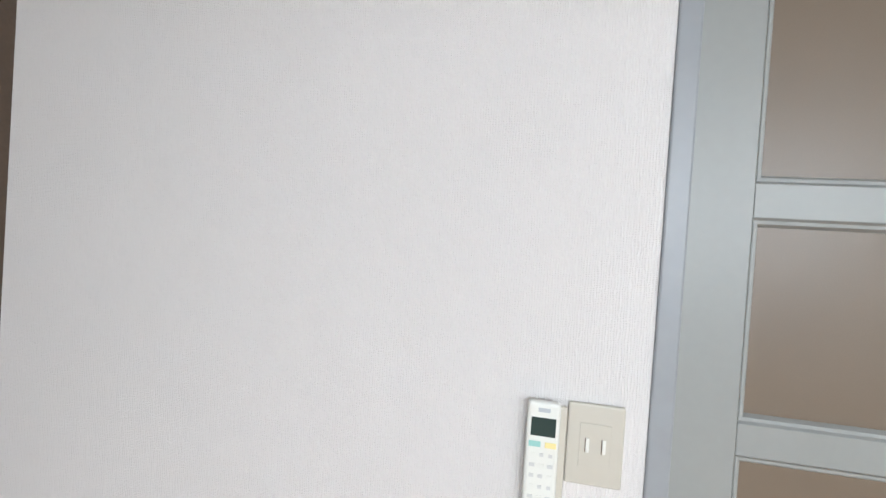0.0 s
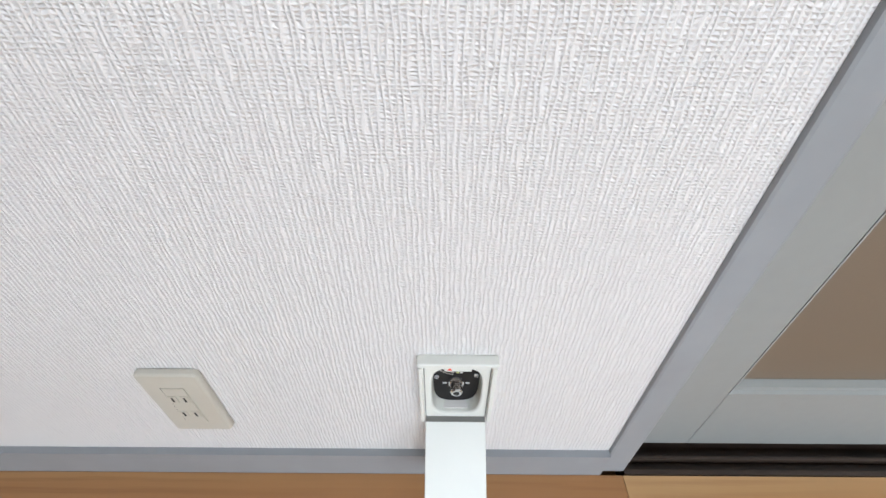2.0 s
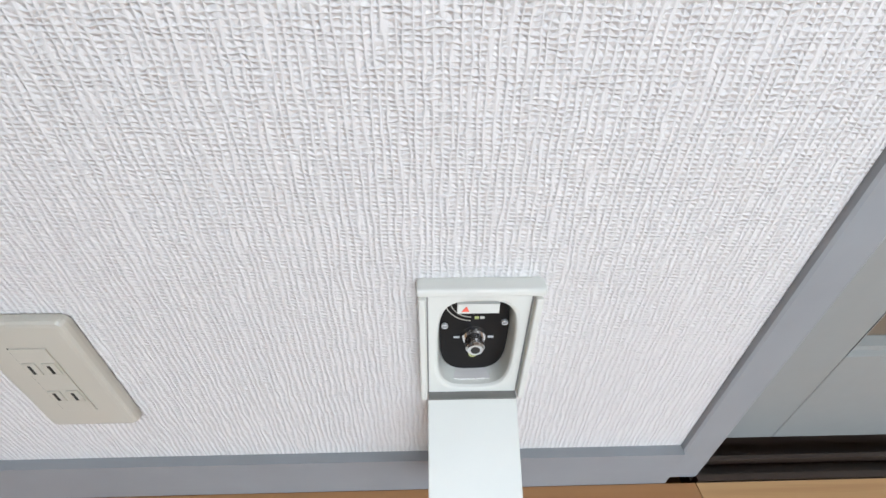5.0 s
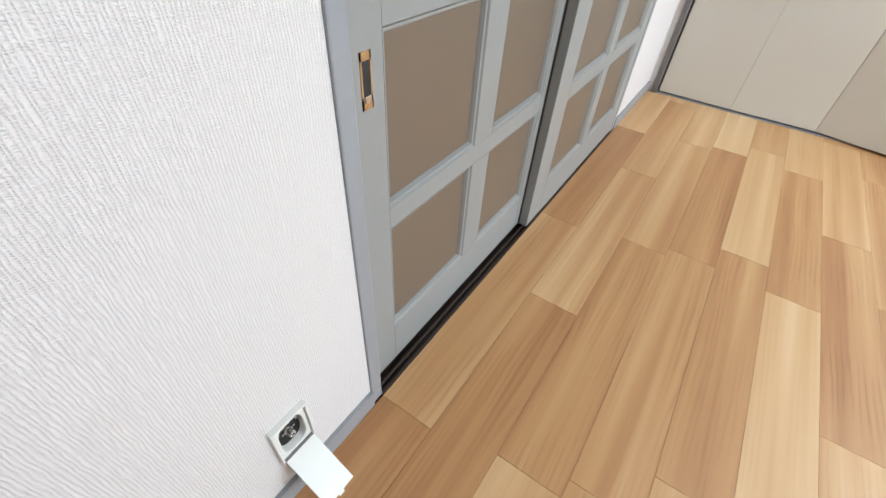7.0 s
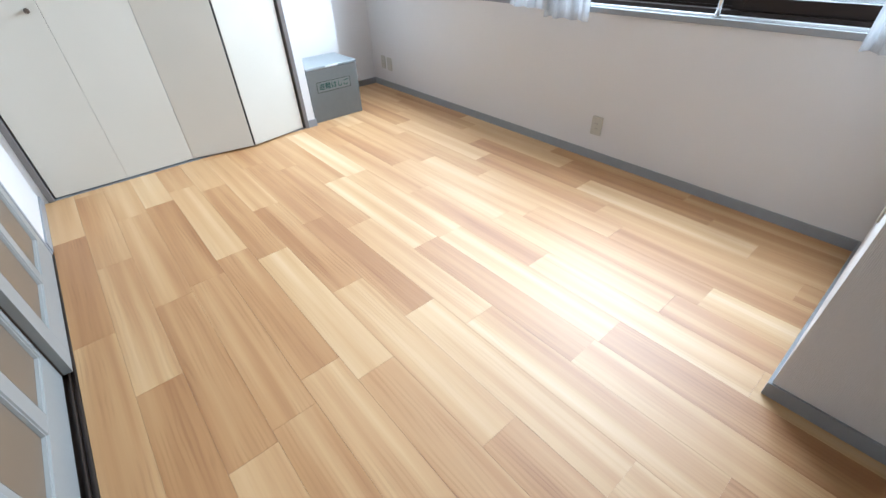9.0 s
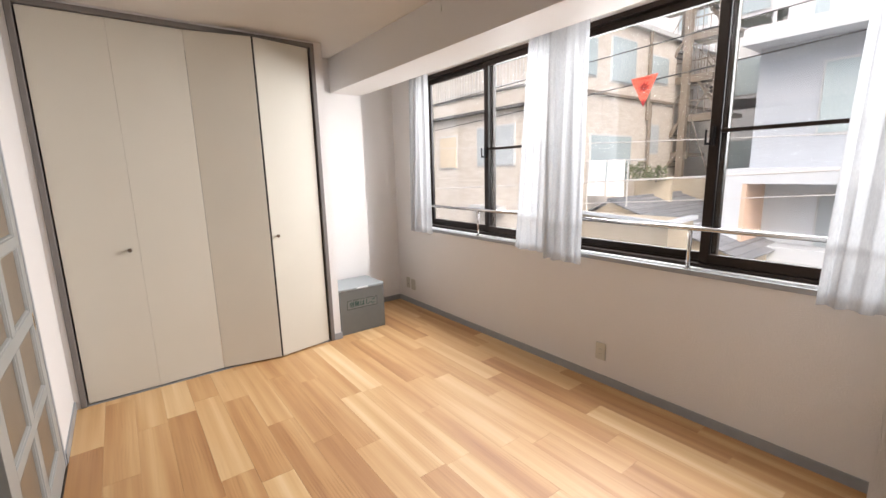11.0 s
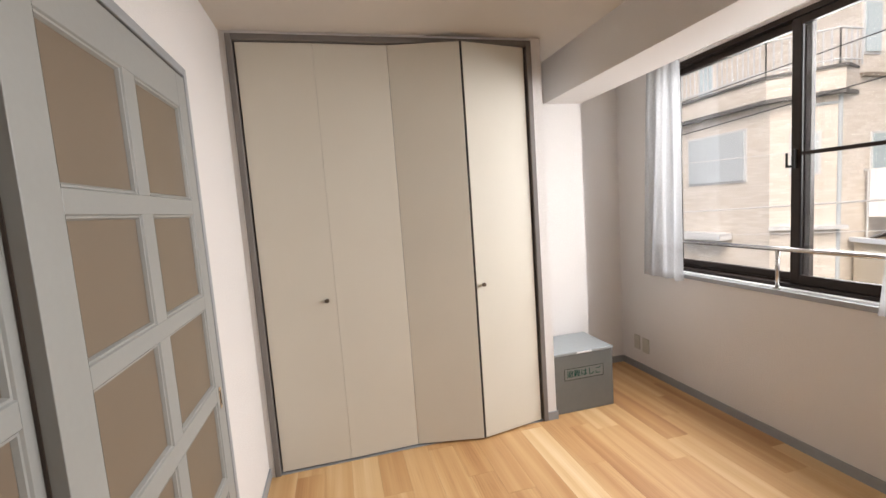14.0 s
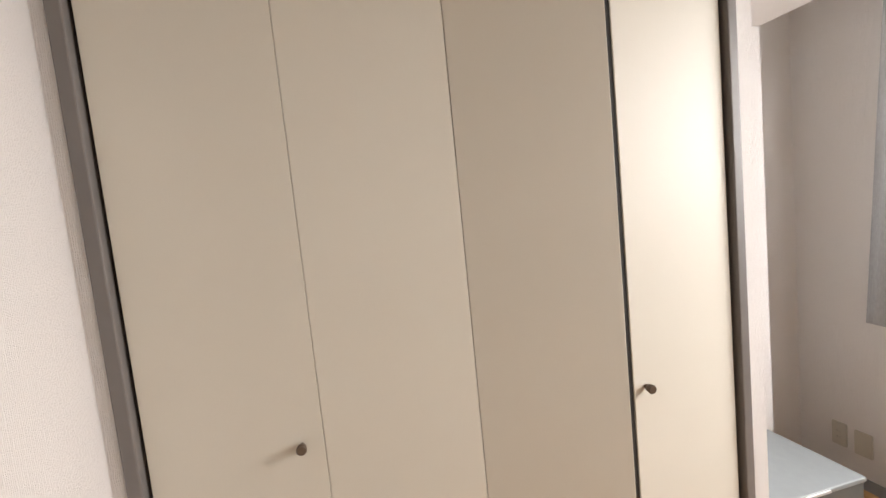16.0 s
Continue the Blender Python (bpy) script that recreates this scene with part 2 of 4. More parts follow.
def add_prism(bm, outline, z0, z1):
    """A solid standing on a plan outline."""
    lo, hi = [bm.verts.new((x, y, z0)) for x, y in outline], [bm.verts.new((x, y, z1)) for x, y in outline]
    n = len(outline)
    bm.faces.new(lo[::-1]); bm.faces.new(hi)
    for i in range(n):
        bm.faces.new((lo[i], lo[(i + 1) % n], hi[(i + 1) % n], hi[i]))


def part(name, bm, material, parent=None, label="", smooth=False):
    bmesh.ops.recalc_face_normals(bm, faces=bm.faces)
    me = bpy.data.meshes.new(name)
    bm.to_mesh(me)
    bm.free()
    me.materials.append(material)
    if smooth:
        for p in me.polygons:
            p.use_smooth = len(p.vertices) == 4
    ob = new(name, me)
    if parent is not None:
        ob.parent = parent
    return tagged(ob, label) if label else ob


def box_part(name, dims, material, parent=None, label="", bevel=0.0):
    bm = bmesh.new()
    add_box(bm, *dims, bevel=bevel)
    return part(name, bm, material, parent, label)


def thing(name, place, label, category, group="", rz=0):
    ob = new(name)
    ob.matrix_world = pose(*place, 0, 0, rz)
    ob.empty_display_size = 0.1
    return tagged(ob, label, category, group)


def structure(name, boxes, material, label, category="wall", bevel=0.0):
    bm = bmesh.new()
    for b in boxes:
        add_box(bm, *b, bevel=bevel)
    return tagged(part(name, bm, material), label, category, kind="structure")


def casing(name, boxes, label, paint=None):
    root = tagged(new(name), label, name.replace("_", " "), kind="structure")
    for nm, b in zip(("jamb", "jamb", "head"), boxes):
        box_part(nm, b, paint or M_TRIM, root, bevel=0.0035)


def lettering(name, text, size, m, material, parent, depth=0.0008):
    cu = bpy.data.curves.new(name, "FONT")
    cu.body, cu.size, cu.extrude, cu.align_x, cu.align_y = text, size, depth, "CENTER", "CENTER"
    tmp = bpy.data.objects.new(name, cu)
    scene.collection.objects.link(tmp)
    bpy.context.view_layer.update()
    me = bpy.data.meshes.new_from_object(tmp.evaluated_get(bpy.context.evaluated_depsgraph_get()))
    bpy.data.objects.remove(tmp)
    me.materials.clear()
    me.materials.append(material)
    ob = new(name, me)
    ob.parent = parent
    ob.matrix_local = m
    return ob


# ---- the room: plan numbers in metres ----
H = 2.435            # ceiling
XW, XE = -1.21, 2.443   # nook's west wall, closet wall
XR = 3.12            # east wall of the bay
YS = -2.83           # window wall
YB0, YB1 = -1.80, -2.33   # beam and pier
ZB, ZR = 2.145, 2.38
YB = -2.03            # room face of the beam  # beam's underside, bay ceiling
T = 0.15             # wall thickness
XS = -0.838          # west wall of the main room
YN = -1.72           # south wall of the nook
DX0, DX1, DZ = 0.033, 1.765, 2.0   # doorway
W = ((0.95, 2.65), (-0.836, 0.92))  # the two windows, east and west
WZ0, WZ1 = 0.868, 2.325

structure("wall_north", [(XW - T, -0.229, 0, T, 0, H), (-0.163, 0.0, 0, T, 0, H), (-0.229, -0.163, 0, T, 0, 0.160), (-0.229, -0.163, 0, T, 0.256, H), (-0.229, -0.163, 0.05, T, 0.160, 0.256), (1.797, XE + 0.8, 0, T, 0, H), (0.0, 1.797, 0, T, DZ + 0.033, H)], M_PAPER, "white ribbed wallpaper wall with a sliding door opening")
structure("wall_west", [(XW - T, XW, YN - T, 0, 0, H)], M_SHADEWALL, "wall at the end of the entry nook, coloured dark brown for its shade")
structure("wall_nook", [(XW, XS, YS - T, YN, 0, H)], M_PAPER, "white wallpaper wall end beside the nook")
structure("wall_south", [(XS, XR + T, YS - T, YS, 0, WZ0 - 0.03), (XS, XR + T, YS - T, YS, WZ1, H), (XS, W[1][0], YS - T, YS, WZ0 - 0.03, WZ1),
          (W[1][1], W[0][0], YS - T, YS, WZ0 - 0.03, WZ1), (W[0][1], XR + T, YS - T, YS, WZ0 - 0.03, WZ1)], M_PAPER, "white wallpaper wall under two wide sliding windows")
structure("wall_bay_east", [(XR, XR + T, YS, YB1, 0, H)], M_PAPER, "white wallpaper end wall of the window bay")
structure("pier", [(2.86, XR + T, YB1, YB0, 0, H)], M_PAPER, "white wallpaper pier behind the grey box", "pier")
structure("wall_closet_south", [(XE, 2.86, YB0, YB0 + 0.064, 0, H)], M_PAPER, "narrow white wall return beside the closet")
structure("wall_closet_top", [(XE, XE + 0.06, YB0 + 0.064, 0, 2.42, H)], M_PAPER, "white strip of wall above the closet")
structure("beam", [(XS, 2.86, YB1, YB, ZB, H)], M_PAPER, "white papered ceiling beam in front of the windows", "beam")
structure("ceiling", [(XW - T, XR + T, YS - T, T, H, H + 0.12)], M_CEIL, "off-white papered ceiling", "ceiling")
structure("ceiling_bay", [(XS, XR, YS, YB1, ZR, H)], M_CEIL, "lowered off-white ceiling of the window bay", "ceiling")
structure("floor_base", [(XW - T, XR + T, YS - T, -0.009, -0.12, -0.003), (XW - T, 0.0, -0.009, T, -0.12, -0.003), (1.797, XR + T, -0.009, T, -0.12, -0.003),
          (0, 1.797, -0.009, T, -0.12, -0.03)], M_BED, "dark bed under the floor boards", "floor")
# unseen walls added to keep light out behind the closet and the sliding doors
# the lining's dark colour stands for the closet's unlit inside
structure("closet_shell", [(3.20, 3.26, YB0 + 0.064, 0, 0, H), (XE + 0.11, 3.20, -0.062, -0.002, 0, H), (XE + 0.11, 3.20, YB0 + 0.064, YB0 + 0.10, 0, H)], M_DARK, "closet lining, coloured dark as an unlit inside")
structure("unseen_back_walls", [(-0.3, 2.2, 1.6, 1.7, 0, H), (-0.4, -0.3, T, 1.7, 0, H), (2.2, 2.3, T, 1.7, 0, H), (-0.4, 2.3, T, 1.7, -0.12, -0.01), (-0.4, 2.3, T, 1.7, H, H + 0.1)], M_PAPER, "unseen plain walls added behind the doors to keep light out")


def baseboard(runs):
    bm = bmesh.new()
    for b in runs:
        add_box(bm, *b)
    return tagged(part("baseboard", bm, M_TRIM), "grey vinyl baseboard with a bevelled top along the walls", "baseboard", kind="structure")


BH, BD = 0.055, 0.009
baseboard([(XW, 0.0, -BD, 0, 0, BH), (1.797, XE, -BD, 0, 0, BH), (XW, XW + BD, YN, -BD, 0, BH), (XW + BD, XS + BD, YN, YN + BD, 0, BH), (XS, XS + BD, YS, YN, 0, BH),
           (XS + BD, XR, YS, YS + BD, 0, BH), (XR - BD, XR, YS + BD, YB1, 0, BH), (2.86 - BD, 2.86, YB1 - BD, YB0, 0, BH), (2.86, XR - BD, YB1 - BD, YB1, 0, BH),
           (XE - BD, 2.86 - BD, YB0 - BD, YB0, 0, BH), (XE - BD, XE, YB0, -1.737, 0, BH)])

# door casing
casing("door_casing", [(0.0, 0.033, -0.005, T, 0, DZ + 0.033), (1.765, 1.797, -0.005, T, 0, DZ + 0.033), (0.033, 1.765, -0.005, T, DZ, DZ + 0.033)],
       "grey painted casing round the sliding doors")
structure("door_track", [(0.033, 1.765, -0.008, 0.10, -0.03, -0.012), (0.033, 1.765, -0.008, -0.002, -0.012, 0.001), (0.033, 1.765, 0.012, 0.016, -0.012, 0.0), (0.033, 1.765, 0.046, 0.05, -0.012, 0.0)],
          M_TRACK, "dark brown double floor track of the sliding doors", "door track")


# ---- sliding doors ----
ROWS = ((0.150, 0.424), (0.496, 0.778), (0.860, 1.135), (1.207, 1.482), (1.557, 1.860))


def grid_door(name, x0, x1, cols, y, label):
    """A panelled sliding door: stiles, rails and muntins round ten frosted panes; front at y."""
    ob = thing(name, (x0, y, 0), label, "sliding door", "sliding glazed doors")
    d, e = 0.030, 0.012
    def bar(nm, *dims):
        bm = bmesh.new()
        add_box(bm, dims[0] - x0, dims[1] - x0, 0, d, dims[2], dims[3], bevel=0.0015)
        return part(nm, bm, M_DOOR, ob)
    z0, z1 = 0.006, 1.992
    bar("stile", x0, cols[0][0] - e, z0, z1)
    bar("stile", cols[1][1] + e, x1, z0, z1)
    zs = [(z0, ROWS[0][0] - e)] + [(ROWS[i][1] + e, ROWS[i + 1][0] - e) for i in range(4)] + [(ROWS[4][1] + e, z1)]
    for a, b in zs:
        bar("rail", cols[0][0] - e, cols[1][1] + e, a, b)
    for a, b in ROWS:
        bar("muntin", cols[0][1] + e, cols[1][0] - e, a - e, b + e)
        for c0, c1 in cols:
            # a stepped moulding falls from the frame to the pane
            bm = bmesh.new()
            for k, (off, dep) in enumerate(((e, 0.0), (e * 0.75, 0.004), (e * 0.35, 0.0045), (0.0, 0.012), (0.0, 0.02))):
                bm.verts.ensure_lookup_table()
                ring = [bm.verts.new((x - x0, dep, z)) for x, z in ((c0 - off, a - off), (c1 + off, a - off), (c1 + off, b + off), (c0 - off, b + off))]
                if k:
                    for i in range(4):
                        bm.faces.new((prev[i], prev[(i + 1) % 4], ring[(i + 1) % 4], ring[i]))
                prev = ring
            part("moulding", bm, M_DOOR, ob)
            box_part("pane", (c0 - x0 - 0.002, c1 - x0 + 0.002, 0.013, 0.018, a - 0.002, b + 0.002), M_PANE, ob, "frosted brown pane")
    return ob


door_a = grid_door("door_1", 0.035, 0.875, ((0.141, 0.415), (0.520, 0.780)), 0.031, "off-white panelled sliding door with ten frosted brown panes, rear track")
door_b = grid_door("door_2", 0.820, 1.763, ((0.943, 1.250), (1.345, 1.670)), -0.002, "off-white panelled sliding door with ten frosted brown panes, front track")


box_part("seal", (-0.003, -0.0003, 0.0265, 0.0325, 0.010, 1.990), M_TRACK, door_b, "dark brush seal strip along the edge")


def flush_pull(door, x, z):
    bm = bmesh.new()
    w, h, t = 0.011, 0.040, 0.0015
    for dims in ((x - w, x - w + 0.003, -t, 0.0, z - h, z + h), (x + w - 0.003, x + w, -t, 0.0, z - h, z + h), (x - w, x + w, -t, 0.0, z + h - 0.012, z + h), (x - w, x + w, -t, 0.0, z - h, z - h + 0.018)):
        add_box(bm, *dims)
    plate = part("pull_plate", bm, M_BRASS, door, "worn brass pull plate")
    box_part("pull_recess", (x - w + 0.003, x + w - 0.003, -0.0008, 0.0, z - h + 0.018, z + h - 0.012), M_DARK, plate, "dark open recess")
    box_part("pull_latch", (x - 0.006, x + 0.006, -0.004, -0.0008, z - 0.030, z - 0.019), M_CHROME, plate, "bright latch stub", bevel=0.001)
    return plate


flush_pull(door_a, 0.091 - 0.035, 0.729)
flush_pull(door_b, 1.722 - 0.820, 0.790)

# ---- closet ----
casing("closet_casing", [(XE - 0.01, XE + 0.11, -0.061, -0.03, 0, 2.42), (XE - 0.01, XE + 0.11, -1.737, -1.705, 0, 2.42), (XE - 0.01, XE + 0.11, -1.705, -0.061, 2.388, 2.42)],
       "grey painted casing round the closet", M_CASING)
structure("closet_filler", [(XE, XE + 0.11, -0.03, 0.0, 0, 2.42)], M_PAPER, "thin white strip beside the closet casing")
structure("closet_floor_track", [(XE + 0.0, XE + 0.11, -1.705, -0.061, 0.0, 0.004)], M_TRIM, "flat grey sill strip under the closet doors", "door track")


def closet_leaf(a, b, name="leaf"):
    """A closet leaf standing between two plan points of its front."""
    (xa, ya), (xb, yb) = a, b
    d = Vector((xb - xa, yb - ya))
    n = Vector((-d.y, d.x)).normalized() * 0.021
    if n.x < 0:
        n = -n
    bm = bmesh.new()
    add_prism(bm, [(xa, ya), (xb, yb), (xb + n.x, yb + n.y), (xa + n.x, ya + n.y)], 0.012, 2.383)
    bmesh.ops.bevel(bm, geom=[e for e in bm.edges], offset=0.0012, segments=1, affect="EDGES")
    return bm


CX = XE + 0.012


def bifold(name, pts, knob, label):
    ob = thing(name, (pts[0][0], pts[0][1], 0), label, "closet door", "folding closet doors")
    for a, b in zip(pts[:-1], pts[1:]):
        if math.dist(a, b) < 0.02:
            continue
        if pts[0][1] > -0.5:
            u = (Vector(b) - Vector(a)).normalized() * 0.0011
            a, b = (a[0], a[1]), (b[0] - u.x, b[1] - u.y)
        bm = closet_leaf(a, b)
        bmesh.ops.translate(bm, verts=bm.verts, vec=(-pts[0][0], -pts[0][1], 0))
        part("leaf", bm, M_CLOSET, ob)
    kx, ky, kz = knob[0] - pts[0][0], knob[1] - pts[0][1], knob[2]
    bm = bmesh.new()
    add_rod(bm, (kx + 0.001, ky, kz), (kx - 0.014, ky, kz), 0.006, 16)
    add_rod(bm, (kx - 0.014, ky, kz), (kx - 0.028, ky, kz), 0.011, 20, 0.013)
    add_rod(bm, (kx - 0.028, ky, kz), (kx - 0.031, ky, kz), 0.013, 20, 0.010)
    part("knob", bm, M_KNOB, ob, "round brown metal knob", smooth=True)
    return ob


bifold("closet_door", [(CX, -0.070), (CX - 0.004, -0.458), (CX + 0.002, -0.8625)], (CX - 0.003, -0.405, 0.977), "cream laminate folding closet door, closed flat")
bifold("closet_door", [(CX + 0.002, -0.8629), (2.374, -1.2635), (2.373, -1.2775), (CX - 0.004, -1.692)], (2.381, -1.319, 0.977), "cream laminate folding closet door, slightly open at the fold")

# dark prism added in the fold gap to stand for its shade
bm = bmesh.new()
add_prism(bm, [(2.3765, -1.2640), (2.3765, -1.2770), (2.396, -1.2770), (2.396, -1.2640)], 0.012, 2.383)
tagged(part("closet_gap_shade", bm, M_DARK), "dark strip for the shade in the gap between two closet leaves", "hinge strip", kind="structure")

# ---- grey ladder box ----
def ladder_box():
    x0, x1, y0, y1 = 2.476, 2.835, -2.262, -1.818
    ob = thing("ladder_box", ((x0 + x1) / 2, (y0 + y1) / 2, 0), "grey enamelled steel box with green lettering, against the white pier", "box")
    dx, dy = (x1 - x0) / 2, (y1 - y0) / 2
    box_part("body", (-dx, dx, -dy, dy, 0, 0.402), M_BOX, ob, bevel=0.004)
    # dark filler set back in the gap between body and lid
    box_part("lid_gap", (-dx + 0.006, dx - 0.006, -dy + 0.006, dy - 0.006, 0.402, 0.405), M_DARK, ob, "dark filler in the gap under the lid")
    bm = bmesh.new()
    add_box(bm, -dx - 0.007, dx, -dy - 0.004, dy + 0.004, 0.405, 0.423, bevel=0.004)
    lid = part("lid", bm, M_BOXTOP, ob, "flat grey lid, coloured paler for the light on top")
    box_part("latch", (-dx - 0.011, -dx + 0.012, -0.055, 0.055, 0.409, 0.4195), M_ALU, lid, "bright metal latch", bevel=0.001)
    cy = -2.036 - (y0 + y1) / 2
    sign = box_part("sign", (-dx - 0.0015, -dx + 0.001, cy - 0.15, cy + 0.15, 0.228, 0.309), M_LABEL, ob, "grey-green label with a thin dark border")
    bm = bmesh.new()
    a, b, c, d, t = cy - 0.15, cy + 0.15, 0.228, 0.309, 0.004
    for q in ((a, b, c, c + t), (a, b, d - t, d), (a, a + t, c + t, d - t), (b - t, b, c + t, d - t)):
        add_box(bm, -dx - 0.0022, -dx - 0.0014, *q)
    part("border", bm, M_DARK, sign, "thin dark border")
    m = Matrix.Translation((-dx - 0.002, cy, 0.267)) @ Matrix.Rotation(radians(-90), 4, "Z") @ Matrix.Rotation(radians(90), 4, "X")
    lettering("lettering", "避難はしご", 0.053, m, M_GREEN, sign)
    return ob


ladder_box()


# ---- windows ----
YF = YS - 0.05


def sliding_window(name, x0, x1, mx, label):
    """Two sashes in a bronze frame; the west sash runs inside and has a middle bar."""
    ob = thing(name, ((x0 + x1) / 2, YF, WZ0), label, "window", "sliding windows")
    cx = (x0 + x1) / 2
    w, h = (x1 - x0) / 2, WZ1 - WZ0
    bm = bmesh.new()
    for dims in ((-w, w, -0.10, 0.0, 0, 0.03), (-w, w, -0.10, 0.0, h - 0.03, h), (-w, -w + 0.03, -0.10, 0.0, 0.03, h - 0.03), (w - 0.03, w, -0.10, 0.0, 0.03, h - 0.03)):
        add_box(bm, *dims)
    add_box(bm, -w + 0.03, w - 0.03, -0.052, -0.046, 0.03, 0.042)
    part("frame", bm, M_BROWN_AL, ob)
    def sash(a, b, y0, y1, bar):
        bm = bmesh.new()
        lo, hi, s = 0.03, h - 0.03, 0.045
        for dims in ((a, a + s, y0, y1, lo, hi), (b - s, b, y0, y1, lo, hi), (a + s, b - s, y0, y1, lo, lo + 0.055), (a + s, b - s, y0, y1, hi - 0.04, hi)):
            add_box(bm, *dims, bevel=0.002)
        if bar:
            add_box(bm, a + s, b - s, y0 + 0.006, y1 - 0.004, 0.725, 0.745, bevel=0.001)
        sob = part("sash", bm, M_BROWN_AL, ob)
        ym = (y0 + y1) / 2
        p = box_part("pane", (a + s, b - s, ym - 0.0025, ym + 0.0025, lo + 0.055, hi - 0.04), M_GLASS, sob, "clear wired glass")
        p.visible_shadow = False
        bm = bmesh.new()
        for xx in (a + s + 0.004, b - s - 0.004):
            add_box(bm, xx - 0.004, xx + 0.004, ym + 0.003, y1 - 0.002, lo + 0.055, hi - 0.04)
        part("glazing_bead", bm, M_BLACK, sob, "black rubber glazing bead")
        return sob
    mx -= cx
    sash(mx - 0.035, w - 0.03, -0.085, -0.055, False)
    inner = sash(-w + 0.03, mx + 0.035, -0.045, -0.015, True)
    bm = bmesh.new()
    add_box(bm, mx + 0.004, mx + 0.018, -0.015, 0.006, 0.66, 0.76, bevel=0.003)
    add_box(bm, mx + 0.012, mx + 0.046, 0.002, 0.010, 0.665, 0.678, bevel=0.002)
    add_box(bm, mx + 0.038, mx + 0.048, 0.0, 0.010, 0.665, 0.745, bevel=0.003)
    part("latch", bm, M_BLACK, inner, "black crescent window latch")
    return ob


sliding_window("window_1", *W[0], 1.73, "dark bronze aluminium sliding window with two sashes, by the pier")
sliding_window("window_2", *W[1], 0.0, "dark bronze aluminium sliding window with two sashes, by the nook")
for k, (a, b) in enumerate(W):
    structure("window_sill", [(a - 0.002, b + 0.014, YS - T, YS + 0.008, WZ0 - 0.03, WZ0 - 0.001)], M_TRIM, "grey painted window sill board", "window sill", bevel=0.002)
    structure("sill_strip", [(a, b, YF, YF + 0.034, WZ0, WZ0 + 0.010)], M_ALU, "pale aluminium strip along the window frame", "trim")


def grab_rail(x0, x1, xp):
    ob = thing("grab_rail", (xp, YS - 0.022, WZ0), "polished steel guard rail on a post at the window sill", "guard rail", "window guard rails")
    bm = bmesh.new()
    add_rod(bm, (x0 - xp, 0, 0.225), (x1 - xp, 0, 0.225), 0.0125, 20)
    part("rail", bm, M_RAIL, ob, smooth=True)
    for x in (x0 - xp, 0, x1 - xp):
        bm = bmesh.new()
        add_rod(bm, (x, 0, 0.0), (x, 0, 0.225), 0.011, 16)
        part("post", bm, M_RAIL, ob, smooth=True)
        bm = bmesh.new()
        add_rod(bm, (x, 0, 0.0), (x, 0, 0.006), 0.022, 20)
        part("post_foot", bm, M_RAIL, ob, smooth=True)
    return ob


grab_rail(0.98, 2.58, 1.80)
grab_rail(-0.78, 0.88, 0.07)


def curtain(x0, x1, z0, z1, folds, seed, top_in=0.0, top_out=0.0, y=YS + 0.045, label=""):
    """A sheer curtain: gathered folds that widen towards the hem."""
    rng = random.Random(seed)
    n, rows = folds * 8, 26
    ph = [rng.uniform(0, 6.28) for _ in range(4)]
    bm = bmesh.new()
    grid = []
    for j in range(rows + 1):
        v = j / rows
        row = []
        for i in range(n + 1):
            u = i / n
            a0, a1 = x0 + top_in * v, x1 - top_out * v
            uu = u + 0.02 * math.sin(u * 9 + ph[0]) * (1 - v)
            x = a0 + (a1 - a0) * uu + 0.006 * math.sin(u * folds * 12.6 + ph[3] + v)
            amp = 0.011 - 0.003 * v
            dy = amp * math.sin(u * folds * 6.283 + ph[1] + 0.9 * math.sin(v * 2.2 + ph[2])) + 0.008 * math.sin(u * folds * 2.7 + 3 * v + ph[0])
            zz = z0 + (z1 - z0) * v + (0.004 * math.sin(u * 21 + ph[3]) if j == 0 else 0)
            row.append(bm.verts.new((x - (x0 + x1) / 2, dy, zz - z0)))
        grid.append(row)
    for j in range(rows):
        for i in range(n):
            bm.faces.new((grid[j][i], grid[j][i + 1], grid[j + 1][i + 1], grid[j + 1][i]))
    ob = part("curtain", bm, M_CURTAIN)
    for p in ob.data.polygons:
        p.use_smooth = True
    sol = ob.modifiers.new("thickness", "SOLIDIFY")
    sol.thickness = 0.0008
    ob.matrix_world = pose((x0 + x1) / 2, y, z0)
    return tagged(ob, label, "curtain", "sheer curtains")


curtain(2.385, 2.80, 0.825, 2.35, 4, 1, 0.02, 0.10, label="white sheer curtain gathered at the end of the window")
curtain(0.98, 1.30, 0.835, 2.35, 4, 2, 0.0, 0.13, label="white sheer curtain gathered between two windows, shorter")
curtain(0.70, 1.03, 0.80, 2.35, 4, 3, 0.0, 0.05, y=YS + 0.06, label="white sheer curtain gathered between two windows, longer")
curtain(-0.81, -0.50, 0.81, 2.35, 4, 4, 0.0, 0.06, label="white sheer curtain gathered beside the nook wall")
structure("curtain_rail", [(-0.82, 3.0, YS + 0.035, YS + 0.07, 2.355, 2.373)], M_WHITE, "white curtain rail under the bay ceiling", "curtain rail")


# ---- wall plates ----
def plate_shape(w, h, d, bevel=0.003):
    bm = bmesh.new()
    add_box(bm, -w / 2, w / 2, -d, 0, -h / 2, h / 2, bevel=bevel)
    return bm


